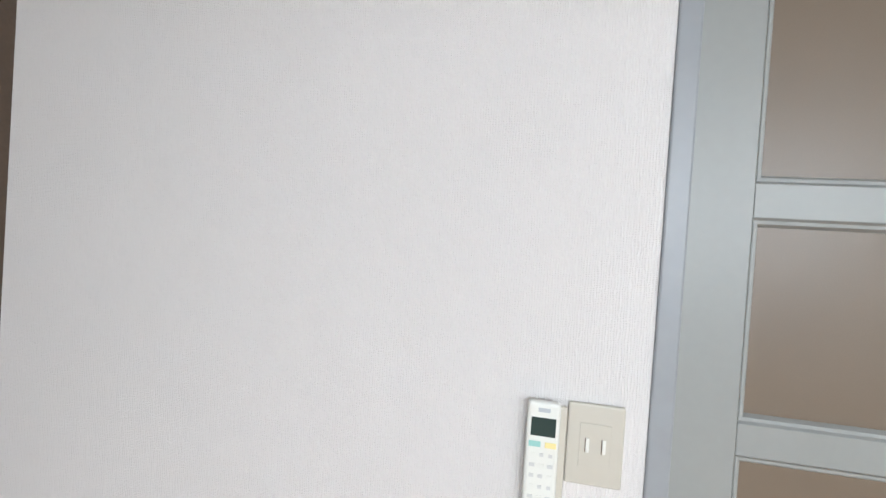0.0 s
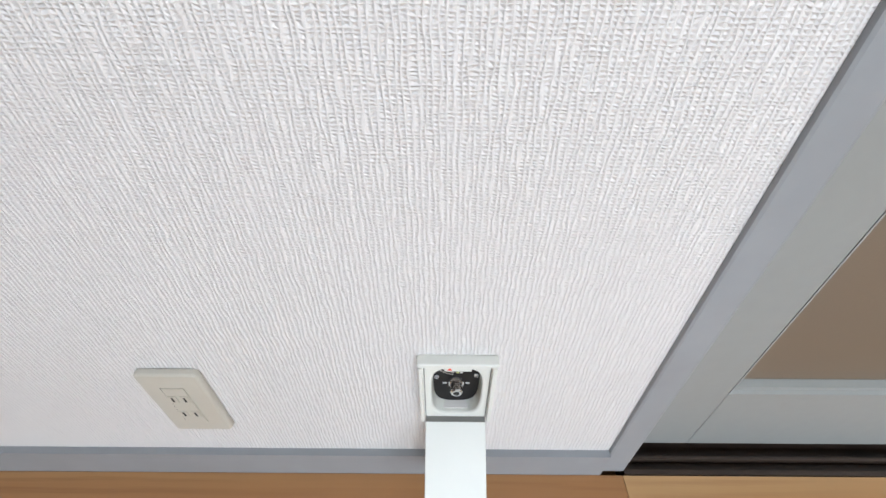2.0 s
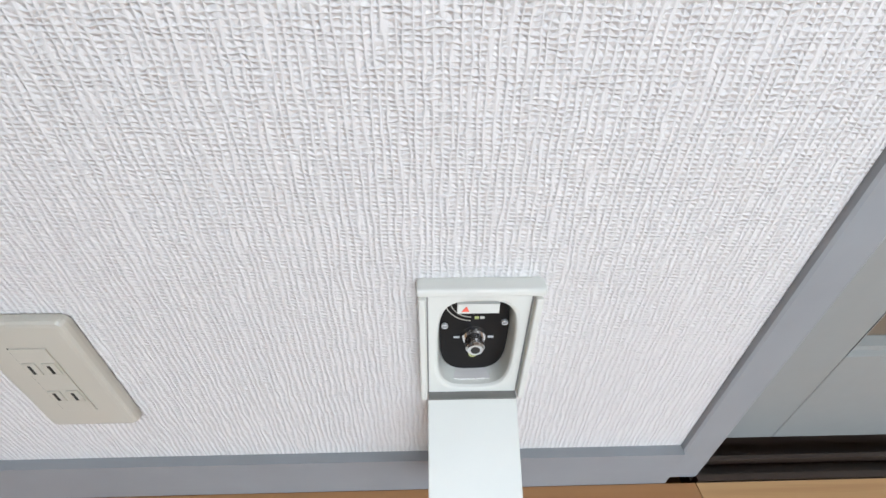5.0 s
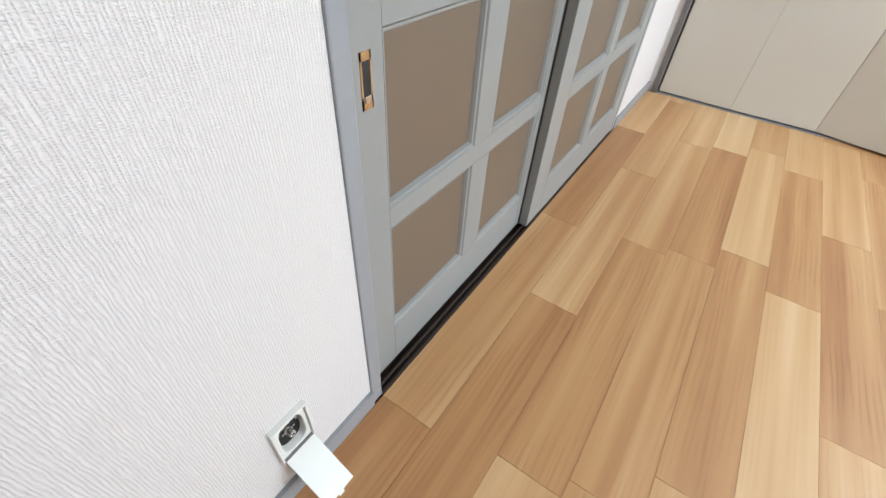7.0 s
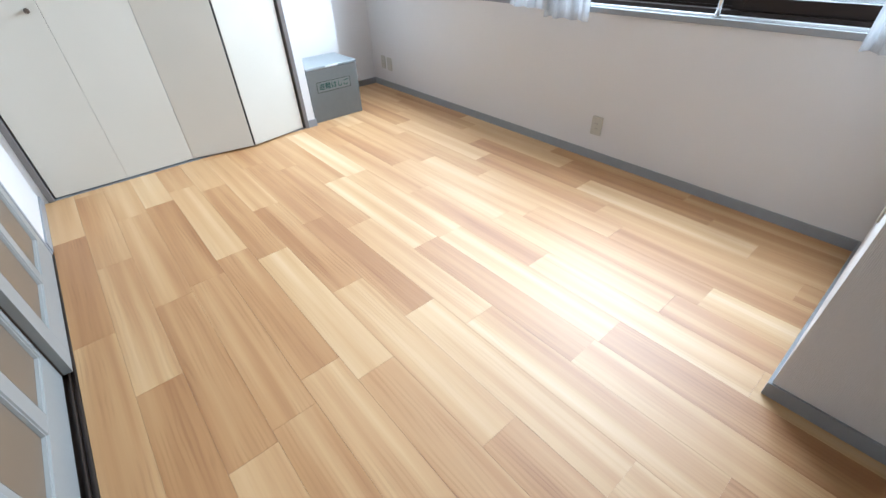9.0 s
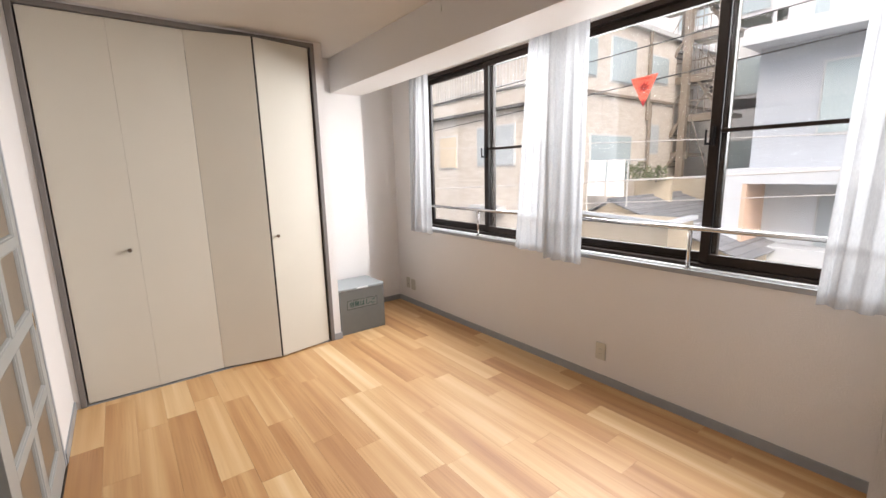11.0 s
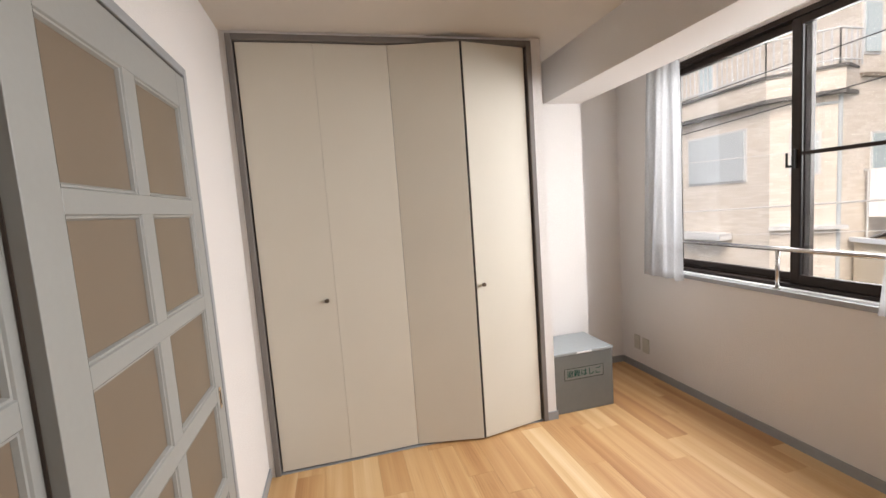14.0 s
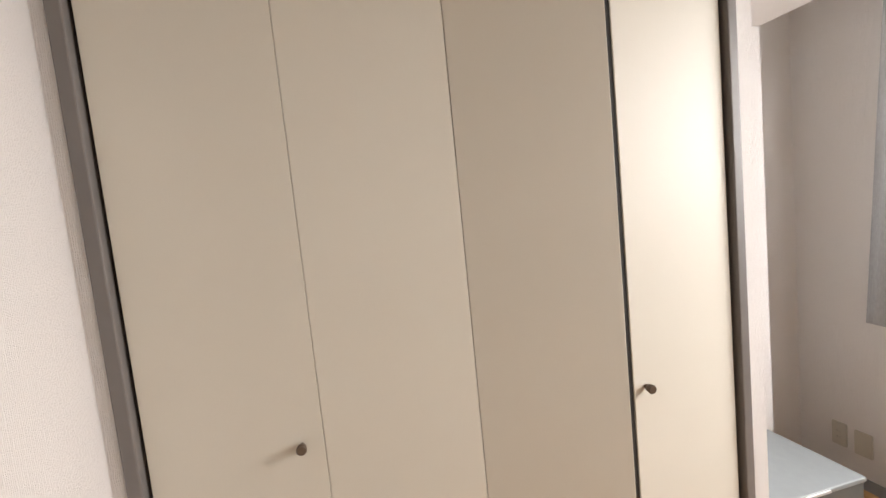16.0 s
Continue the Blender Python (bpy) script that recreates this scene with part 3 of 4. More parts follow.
def plate_round(w, h, d, r):
    """A wall plate with round corners and a soft, swollen rim; its back on y = 0."""
    bm = bmesh.new()
    prev = None
    for inset, y in ((0.0015, 0.0), (0.0, -0.001), (0.0, -d * 0.5), (r * 0.12, -d * 0.78), (r * 0.4, -d * 0.95), (r * 0.9, -d)):
        ring = []
        for cx, cz, a0 in ((1, 1, 0), (-1, 1, 90), (-1, -1, 180), (1, -1, 270)):
            for k in range(5):
                a = radians(a0 + k * 22.5)
                q = max(r - inset, 0.0006)
                ring.append(bm.verts.new((cx * (w / 2 - inset - q) + q * math.cos(a), y, cz * (h / 2 - inset - q) + q * math.sin(a))))
        if prev:
            for i in range(20):
                bm.faces.new((prev[i], prev[(i + 1) % 20], ring[(i + 1) % 20], ring[i]))
        prev = ring
    bm.faces.new(prev)
    return bm


def outlet(place, rz, label, holes=True, w=0.0735, h=0.118, detail=False):
    """A wall plate facing its own -y; with detail, its insert stands in a fine dark joint."""
    ob = thing("wall_outlet", place, label, "wall outlet", "wall outlets", rz)
    d = 0.0085
    part("plate", plate_round(w, h, d, 0.0055), M_PLATE, ob)
    cw, ch = (0.0115, 0.034)
    core = box_part("core", (-cw, cw, -d - 0.0012, -d, -ch, ch), M_PLATE, ob, "ivory socket insert", bevel=0.0005)
    if detail:
        box_part("joint", (-cw - 0.0012, -cw, -d - 0.0002, -d + 0.0002, -ch, ch), M_DARK, ob, "fine dark joint beside the insert")
        box_part("joint", (-cw, cw, -d - 0.0002, -d + 0.0002, -ch - 0.0005, -ch), M_DARK, ob, "fine dark joint beside the insert")
    if holes:
        for zc in (0.0145, -0.0155):
            for xc in (-0.0062, 0.0062):
                if detail:
                    part("boss", plate_shape_at(xc, zc, 0.0088, 0.0125, -d - 0.0012, 0.0010), M_PLATE, core, "raised ivory rim of a slot")
                y = -d - (0.0022 if detail else 0.0012)
                box_part("slot", (xc - 0.0010, xc + 0.0010, y - 0.0002, y + 0.0003, zc - 0.0042, zc + 0.0042), M_DARK, core, "dark slot")
    return ob


def plate_shape_at(x, z, w, h, y, d):
    bm = bmesh.new()
    add_box(bm, x - w / 2, x + w / 2, y - d, y, z - h / 2, z + h / 2, bevel=0.0008)
    return bm


outlet((-0.481, 0, 0.177), 0, "ivory double wall socket plate above the baseboard", w=0.064, h=0.114, detail=True)
outlet((0.560, YS, 0.220), 180, "ivory double wall socket plate under the window")
outlet((2.935, YS, 0.228), 180, "ivory wall socket plate in the bay corner", w=0.066)
outlet((2.835, YS, 0.222), 180, "blank ivory wall plate in the bay corner", holes=False)


def light_switch(place):
    ob = thing("light_switch", place, "ivory light switch plate with two narrow switches", "light switch")
    part("plate", plate_shape(0.080, 0.120, 0.009), M_PLATE, ob)
    box_part("core", (-0.022, 0.022, -0.0105, -0.009, -0.032, 0.032), M_PLATE, ob, bevel=0.0006)
    for x in (-0.011, 0.012):
        box_part("rocker", (x - 0.0022, x + 0.0026, -0.0122, -0.0105, -0.010, 0.011), M_WHITE, ob, "white rocker key", bevel=0.0006)
        box_part("rocker_slot", (x - 0.0036, x - 0.0022, -0.0109, -0.0103, -0.010, 0.011), M_KNOB, ob, "narrow dark slot")
    return ob


light_switch((-0.072, 0, 1.147))


def remote_control():
    ob = thing("remote_control", (-0.147, -0.012, 1.118), "white air-conditioner remote control in a wall holder", "remote control")
    holder = box_part("holder", (-0.020, 0.034, 0.0, 0.012, -0.060, 0.080), M_PLATE, ob, "ivory wall holder", bevel=0.003)
    body = box_part("body", (-0.0245, 0.023, -0.016, -0.0005, -0.089, 0.089), M_WHITE, ob, bevel=0.005)
    box_part("screen", (-0.018, 0.017, -0.0166, -0.0158, 0.040, 0.067), M_LCD, ob, "dark screen")
    box_part("brand_bar", (-0.009, 0.008, -0.0165, -0.0158, 0.075, 0.081), M_GREY_PRINT, ob, "small grey mark")
    box_part("key", (-0.020, -0.003, -0.0172, -0.0158, 0.024, 0.032), M_TEAL, ob, "teal key", bevel=0.0004)
    box_part("key", (0.003, 0.019, -0.0172, -0.0158, 0.024, 0.032), M_YELLOW, ob, "yellow key", bevel=0.0004)
    for r in range(6):
        for c in range(3):
            x, z = -0.0135 + 0.0128 * c, 0.013 - 0.0155 * r
            hw = 0.0028 + 0.0012 * ((r * 5 + c * 3) % 3) / 2
            box_part("key", (x - hw, x + hw, -0.0168, -0.0158, z - 0.0030, z + 0.0022), M_KEYGREY if (r * 2 + c) % 3 else M_WHITE, ob, bevel=0.0004)
    return ob


remote_control()


def antenna_box():
    """An outlet with a deep oval recess, a black connector module at its back and its flap hanging open."""
    x0, x1, z0, z1 = -0.233, -0.158, 0.149, 0.2595
    w, h = (x1 - x0) / 2, (z1 - z0) / 2
    ob = thing("antenna_outlet", ((x0 + x1) / 2, 0, (z0 + z1) / 2), "white antenna outlet with a round metal connector and its flap open", "antenna outlet")
    ow, oh, zo, n = 0.0252, 0.0430, -0.0030, 48

    def ring(bm, a, b, y, p, z=0.0):
        pts = []
        for i in range(n):
            t = 2 * math.pi * (i + 0.5) / n
            c, q = math.cos(t), math.sin(t)
            pts.append(bm.verts.new((a * math.copysign(abs(c) ** p, c), y, z + b * math.copysign(abs(q) ** p, q))))
        return pts
    bm = bmesh.new()
    rings = [ring(bm, w, h, 0.0, 0.05), ring(bm, w, h, -0.005, 0.05), ring(bm, w - 0.0015, h - 0.0015, -0.0065, 0.05), ring(bm, ow + 0.003, oh + 0.003, -0.0065, 0.55, zo),
             ring(bm, ow + 0.001, oh + 0.001, -0.0058, 0.55, zo), ring(bm, ow, oh, -0.004, 0.55, zo), ring(bm, ow - 0.0018, oh - 0.002, 0.026, 0.6, zo)]
    for a, b in zip(rings[:-1], rings[1:]):
        for i in range(n):
            bm.faces.new((a[i], a[(i + 1) % n], b[(i + 1) % n], b[i]))
    bm.faces.new(rings[-1])
    part("frame", bm, M_WHITE, ob)
    bm = bmesh.new()
    add_box(bm, -w - 0.001, w + 0.001, -0.0120, -0.0003, h - 0.0055, h + 0.0005, bevel=0.0016)
    part("top_lip", bm, M_WHITE, ob, "thick white top lip")
    for sx in (-1, 1):
        bm = bmesh.new()
        xa = sx * (w - 0.0022)
        add_box(bm, xa - 0.0022, xa + 0.0022, -0.012, -0.006, -h + 0.002, h - 0.0078, bevel=0.0010)
        part("side_ridge", bm, M_WHITE, ob, "white side ridge")
        box_part("groove_shade", (sx * (w - 0.0054) - 0.0005, sx * (w - 0.0054) + 0.0005, -0.0069, -0.0064, -h + 0.003, h - 0.009), M_SHADE_LINE, ob, "fine grey line painted as a groove's shade")
    # black module at the back of the recess
    bm = bmesh.new()
    my = 0.0085
    lo, hi = ring(bm, 0.0238, 0.0385, my, 0.62, zo - 0.002), ring(bm, 0.0238, 0.0385, 0.0252, 0.62, zo - 0.002)
    bm.faces.new(lo); bm.faces.new(hi)
    for i in range(n):
        bm.faces.new((lo[i], lo[(i + 1) % n], hi[(i + 1) % n], hi[i]))
    module = part("module", bm, M_BLACK, ob, "black connector module")
    cz = -0.006
    bm = bmesh.new()
    add_rod(bm, (0, my, cz), (0, my - 0.003, cz), 0.0088, 28, 0.0080)
    add_rod(bm, (0, my - 0.003, cz), (0, my - 0.0045, cz), 0.0066, 28)
    for k in range(5):
        y = my - 0.0045 - k * 0.0016
        add_rod(bm, (0, y, cz), (0, y - 0.0009, cz), 0.0066, 28)
        add_rod(bm, (0, y - 0.0009, cz), (0, y - 0.0016, cz), 0.0060, 28)
    add_rod(bm, (0, my - 0.0125, cz), (0, my - 0.0138, cz), 0.0062, 28, 0.0052)
    part("connector", bm, M_CHROME, module, "bright threaded connector")
    bm = bmesh.new()
    add_rod(bm, (0, my - 0.0137, cz), (0, my - 0.0141, cz), 0.0032, 18)
    part("connector_hole", bm, M_DARK, module, "dark bore")
    for sx in (-1, 1):
        box_part("lug", (sx * 0.0120 - 0.0022, sx * 0.0120 + 0.0022, my - 0.0012, my, cz - 0.0022, cz - 0.0006), M_ALU, module, "small bright lug", bevel=0.0004)
    for x, z in ((-0.0205, 0.0045), (0.0205, 0.0075)):
        bm = bmesh.new()
        add_rod(bm, (x, my, z), (x, my - 0.0018, z), 0.0022, 16)
        part("screw", bm, M_ALU, module, "bright screw head")
        box_part("screw_slot", (x - 0.0016, x + 0.0016, my - 0.0020, my - 0.0017, z - 0.0003, z + 0.0003), M_DARK, module)
    bm = bmesh.new()
    add_rod(bm, (0.0005, my, -0.0265), (0.0005, my - 0.0004, -0.0265), 0.0032, 20)
    part("mark_dot", bm, M_YDOT, module, "pale yellow round mark")
    for dx in (-0.0008, 0.0008):
        box_part("mark_bar", (dx, dx + 0.0006, my - 0.0007, my - 0.0004, -0.0281, -0.0249), M_BLACK, module)
    for x, m in ((0.0012, M_YDOT), (0.0050, M_ALU)):
        box_part("code_mark", (x - 0.0014, x + 0.0014, my - 0.0004, my, 0.0105, 0.0127), m, module)
    for r in (0.0150, 0.0185):
        bm = bmesh.new()
        pts = [(-0.0020 - r * math.cos(radians(a)), 0.0275 - r * math.sin(radians(a))) for a in range(15, 95, 12)]
        for (xa, za), (xb, zb) in zip(pts[:-1], pts[1:]):
            add_rod(bm, (xa, my - 0.0006, za), (xb, my - 0.0006, zb), 0.00035, 6)
        part("printed_arc", bm, M_PLATE, module, "fine pale printed arc")
    box_part("paper_label", (-0.0125, 0.0150, my - 0.004, my - 0.001, 0.0195, 0.0280), M_WHITE, ob, "small white printed label")
    bm = bmesh.new()
    tri = [bm.verts.new((x, my - 0.0043, z)) for x, z in ((-0.0098, 0.0213), (-0.0048, 0.0213), (-0.0066, 0.0262))]
    bk = [bm.verts.new(v.co + Vector((0, 0.0003, 0))) for v in tri]
    bm.faces.new(tri); bm.faces.new(bk[::-1])
    for i in range(3):
        bm.faces.new((tri[i], tri[(i + 1) % 3], bk[(i + 1) % 3], bk[i]))
    part("paper_mark", bm, M_RED, ob, "small red mark")
    # flap on its hinge at the lower edge
    fl = bmesh.new()
    add_box(fl, -0.0325, 0.0325, -0.113, 0.0, -0.0022, 0.0, bevel=0.0008)
    add_box(fl, -0.006, 0.006, -0.1175, -0.113, -0.0022, -0.0004, bevel=0.0005)
    flap = part("flap", fl, M_WHITE, ob, "open white flap")
    flap.matrix_local = pose(0, -0.012, -h + 0.003, FLAP)
    box_part("hinge_shade", (-0.0320, 0.0320, -0.0125, -0.0065, -h + 0.0030, -h + 0.0042), M_SHADE_LINE, ob, "grey line painted as the shade in the hinge gap")
    return ob


FLAP = 35
antenna_box()


# ---- ceiling things ----
def ceiling_light():
    ob = thing("ceiling_light", (0.90, -1.42, H), "round milky ceiling light, switched off", "ceiling light")
    bm = bmesh.new()
    add_rod(bm, (0, 0, 0), (0, 0, -0.03), 0.12, 40)
    part("base", bm, M_WHITE, ob)
    bm = bmesh.new()
    prev = None
    for k in range(9):
        t = k / 8 * math.pi / 2
        r, z = 0.235 * math.cos(t) ** 0.55 if k < 8 else 0.0, -0.045 - 0.08 * math.sin(t)
        if k == 8:
            v = bm.verts.new((0, 0, z))
            for i in range(48):
                bm.faces.new((prev[i], prev[(i + 1) % 48], v))
            break
        ring = [bm.verts.new((r * math.cos(2 * math.pi * i / 48), r * math.sin(2 * math.pi * i / 48), z)) for i in range(48)]
        if prev:
            for i in range(48):
                bm.faces.new((prev[i], prev[(i + 1) % 48], ring[(i + 1) % 48], ring[i]))
        else:
            top = bm.verts.new((0, 0, -0.03))
            for i in range(48):
                bm.faces.new((ring[i], ring[(i + 1) % 48], top))
        prev = ring
    part("shade", bm, M_SHADE, ob, "milky plastic shade", smooth=True)
    return ob


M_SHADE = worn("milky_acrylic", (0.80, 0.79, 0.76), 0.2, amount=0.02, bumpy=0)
ceiling_light()
hook = box_part("picture_hook", (-0.006, 0.006, 0.0, 0.006, -0.016, 0.016), M_WHITE, bevel=0.0015)
hook.matrix_world = pose(1.19, YB, 2.365)
tagged(hook, "small white plastic hook on the ceiling beam", "hook")
# a small plate on the wall end beside the nook
sw2 = thing("wall_switch", (XS, -2.35, 0.45), "small ivory plate on the narrow wall by the window", "wall plate", rz=90)
part("plate", plate_shape(0.0735, 0.12, 0.009), M_PLATE, sw2)

# ---- outside, seen through the windows ----
def facade_tile(name, c1, c2, mortar, bw=0.24, bh=0.07):
    m = mat(name, c1, 0.55)
    g = node(m, "ShaderNodeNewGeometry")
    sep, comb = node(m, "ShaderNodeSeparateXYZ"), node(m, "ShaderNodeCombineXYZ")
    link(m, g.outputs["Position"], sep.inputs[0])
    # courses run level round the building: the coordinate along each face is position x face normal
    nrm = node(m, "ShaderNodeSeparateXYZ")
    link(m, g.outputs["True Normal"], nrm.inputs[0])
    run_x = math_node(m, "MULTIPLY", sep.outputs[0], nrm.outputs[1])
    run_y = math_node(m, "MULTIPLY", sep.outputs[1], nrm.outputs[0])
    link(m, math_node(m, "SUBTRACT", run_x, run_y), comb.inputs[0])
    link(m, sep.outputs[2], comb.inputs[1])
    b = node(m, "ShaderNodeTexBrick", Scale=1.0, Color1=(*c1, 1), Color2=(*c2, 1), Mortar=(*mortar, 1))
    b.inputs["Mortar Size"].default_value = 0.004
    b.inputs["Brick Width"].default_value = bw
    b.inputs["Row Height"].default_value = bh
    link(m, comb.outputs[0], b.inputs["Vector"])
    link(m, b.outputs["Color"], bsdf(m).inputs["Base Color"])
    bump(m, b.outputs["Fac"], 0.3, 0.004)
    return m


M_TILE = facade_tile("beige_facade_tile", (0.55, 0.49, 0.415), (0.65, 0.60, 0.535), (0.50, 0.46, 0.41))
M_RENDER = worn("white_render", (0.72, 0.72, 0.72), 0.8, amount=0.05)
M_GREYWALL = worn("blue_grey_render", (0.44, 0.475, 0.52), 0.8, amount=0.04)
M_GREYLITE = worn("pale_grey_render", (0.62, 0.655, 0.69), 0.8, amount=0.04)
M_PEACH = worn("peach_lit_reveal", (0.72, 0.52, 0.40), 0.7, amount=0.04)
M_STEEL = worn("brown_painted_steel", (0.22, 0.18, 0.14), 0.6, amount=0.15)
M_STEELD = worn("dark_weathered_steel", (0.09, 0.085, 0.08), 0.6, amount=0.2)
M_SLATE = facade_tile("grey_slate_shingle", (0.20, 0.21, 0.23), (0.28, 0.29, 0.31), (0.10, 0.10, 0.11), 0.4, 0.2)
M_BEIGE = worn("beige_render", (0.52, 0.45, 0.35), 0.8, amount=0.08)
M_EXTGLASS = mat("far_window_glass", (0.42, 0.50, 0.52), 0.12, spec=0.8)
M_EXTBLIND = worn("pale_blind", (0.42, 0.46, 0.48), 0.6, amount=0.05)
M_EXTFRAME = worn("grey_window_frame", (0.55, 0.56, 0.56), 0.4)
M_ASPHALT = worn("asphalt", (0.09, 0.09, 0.09), 0.9, amount=0.2)
M_LEAF = worn("leaf_green", (0.11, 0.13, 0.06), 0.6, amount=0.4)
M_WIRE = mat("black_cable", (0.04, 0.04, 0.04), 0.6)
M_WIREW = mat("pale_cable", (0.62, 0.60, 0.58), 0.6)
M_SHEET = worn("white_bedding_cloth", (0.82, 0.82, 0.83), 0.9, amount=0.02)
M_YBLIND = worn("yellow_blind", (0.60, 0.50, 0.36), 0.7)

tagged(box_part("ground", (-300, 300, -400, 60, -3.3, -3.0), M_ASPHALT), "grey asphalt ground of the street", "ground", kind="structure")


def wall_frame(origin, along):
    """Placement of a wall feature: local x runs along the wall, local y points into it."""
    a = Vector((*along, 0)).normalized()
    m = Matrix(((a.x, -a.y, 0, origin[0]), (a.y, a.x, 0, origin[1]), (0, 0, 1, 0), (0, 0, 0, 1)))
    return m


def far_window(parent, m, u0, u1, z0, z1, split=1, glass=None, rail=None, name="window"):
    """A framed window proud of a far wall, with its sash bars, and a railing where rail gives its height."""
    w = box_part(name, (u0, u1, -0.03, 0.05, z0, z1), glass or M_EXTGLASS, parent)
    w.matrix_local = m
    bm = bmesh.new()
    t = 0.05
    for q in ((u0 - t, u1 + t, z0 - t, z0), (u0 - t, u1 + t, z1, z1 + t), (u0 - t, u0, z0, z1), (u1, u1 + t, z0, z1)):
        add_box(bm, q[0], q[1], -0.07, 0.02, q[2], q[3])
    for k in range(split):
        x = u0 + (u1 - u0) * (k + 1) / (split + 1)
        add_box(bm, x - 0.025, x + 0.025, -0.055, -0.03, z0, z1)
    part("window_frame", bm, M_EXTFRAME, w)
    if rail:
        bm = bmesh.new()
        a, b, zb, zt, d = u0 - 0.12, u1 + 0.15, rail[0], rail[1], 0.28
        for z in (zb, zt):
            add_box(bm, a, b, -d - 0.02, -d + 0.02, z - 0.02, z + 0.02)
            add_box(bm, a - 0.02, a + 0.02, -d, 0, z - 0.02, z + 0.02)
            add_box(bm, b - 0.02, b + 0.02, -d, 0, z - 0.02, z + 0.02)
        n = int((b - a) / 0.11)
        for i in range(n + 1):
            x = a + (b - a) * i / n
            add_box(bm, x - 0.009, x + 0.009, -d - 0.009, -d + 0.009, zb, zt)
        part("window_railing", bm, M_EXTFRAME, w, "grey bar railing")
    return w


def tile_building():
    ob = thing("apartment_building", (9, -13, -3), "beige tiled apartment building with a roof terrace and drain pipes", "building")
    off = Matrix.Translation((-9, 13, 3))
    def put(name, bm, m, label=""):
        bmesh.ops.transform(bm, matrix=off, verts=bm.verts)
        return part(name, bm, m, ob, label)
    outline = [(16, -9.85), (16, -20), (6.6, -20), (6.6, -10.62), (7.4, -9.85)]
    bm = bmesh.new(); add_prism(bm, outline, -3, 3.2); put("wall", bm, M_TILE)
    # band over the first storeys, on the street side only
    band = [(16, -9.65), (16, -11.2), (6.6, -11.2), (6.42, -10.55), (7.32, -9.65)]
    bm = bmesh.new(); add_prism(bm, band, 3.24, 3.66); put("terrace_parapet", bm, M_TILE)
    bm = bmesh.new(); add_prism(bm, band, 3.16, 3.24); add_prism(bm, [(16, -9.6), (16, -11.2), (6.6, -11.2), (6.37, -10.55), (7.30, -9.6)], 3.66, 3.72)
    put("parapet_trim", bm, M_STEELD, "dark metal trim")
    bm = bmesh.new(); add_prism(bm, [(16, -11.4), (16, -20), (6.6, -20), (6.6, -11.2), (8.2, -11.2)], 3.2, 5.62); put("upper_wall", bm, M_TILE)
    bm = bmesh.new(); add_prism(bm, [(16, -11.3), (16, -20), (6.45, -20), (6.45, -11.1), (8.2, -11.1)], 5.62, 5.76); put("roof", bm, M_EXTFRAME)
    # terrace rail
    bm = bmesh.new()
    pts = [(12.5, -9.66), (7.34, -9.66), (6.5, -10.5), (6.5, -11.1)]
    for (xa, ya), (xb, yb) in zip(pts[:-1], pts[1:]):
        add_rod(bm, (xa, ya, 4.42), (xb, yb, 4.42), 0.025, 6)
        add_rod(bm, (xa, ya, 3.82), (xb, yb, 3.82), 0.018, 6)
        L = math.hypot(xb - xa, yb - ya)
        n = max(1, int(L / 0.13))
        for i in range(n + 1):
            x, y = xa + (xb - xa) * i / n, ya + (yb - ya) * i / n
            add_box(bm, x - 0.011, x + 0.011, y - 0.011, y + 0.011, 3.72, 4.42)
    put("terrace_rail", bm, M_EXTFRAME, "grey bar railing")
    # ledge on the side face
    bm = bmesh.new(); add_box(bm, 6.52, 6.6, -20, -11.2, 3.5, 3.58); put("ledge", bm, M_STEEL)
    m1 = off @ wall_frame((0, -9.85), (-1, 0))
    far_window(ob, off @ wall_frame((0, -9.85), (1, 0)), 7.98, 9.55, 1.57, 2.70, glass=M_EXTBLIND)
    far_window(ob, off @ wall_frame((0, -9.85), (1, 0)), 10.65, 11.55, 1.52, 2.55, split=0, glass=M_YBLIND)
    far_window(ob, off @ wall_frame((0, -11.3), (1, 0)), 9.0, 10.6, 3.9, 5.0)
    d = Vector((0.8, 0.77)).normalized()
    mc = off @ wall_frame((6.6, -10.62), d)
    far_window(ob, mc, 0.30, 0.72, 1.62, 2.42, glass=M_EXTBLIND)
    ms = off @ wall_frame((6.6, 0), (0, 1))
    far_window(ob, ms, -13.8, -12.5, 3.95, 5.17, rail=(3.66, 4.42))
    far_window(ob, ms, -11.72, -11.3, 4.0, 4.97, split=0)
    far_window(ob, ms, -15.9, -14.8, 4.15, 4.95)
    far_window(ob, ms, -13.75, -11.6, 1.0, 2.34)
    far_window(ob, ms, -15.5, -14.9, 1.85, 2.75, split=0, glass=M_EXTBLIND)
    bm = bmesh.new()
    add_rod(bm, (6.52, -14.6, 2.9), (6.52, -14.6, 5.62), 0.06, 10)
    add_rod(bm, (6.50, -14.72, -3), (6.50, -14.72, 3.45), 0.06, 10)
    put("drain_pipe", bm, M_STEEL)
    bm = bmesh.new()
    add_rod(bm, (6.58, -10.66, -3), (6.58, -10.66, 3.16), 0.04, 10)
    add_rod(bm, (6.58, -10.66, 3.0), (7.05, -10.16, 3.02), 0.035, 8)
    put("white_pipe", bm, M_EXTBLIND)
    bm = bmesh.new(); add_prism(bm, [(7.3, -9.7), (6.35, -10.6), (6.6, -10.7), (7.4, -9.9)], 0.42, 0.5); put("canopy", bm, M_EXTFRAME)
    bm = bmesh.new(); add_box(bm, 8.3, 9.6, -9.82, -9.45, 0.15, 0.32); put("awning", bm, M_EXTFRAME)
    return ob


tile_building()


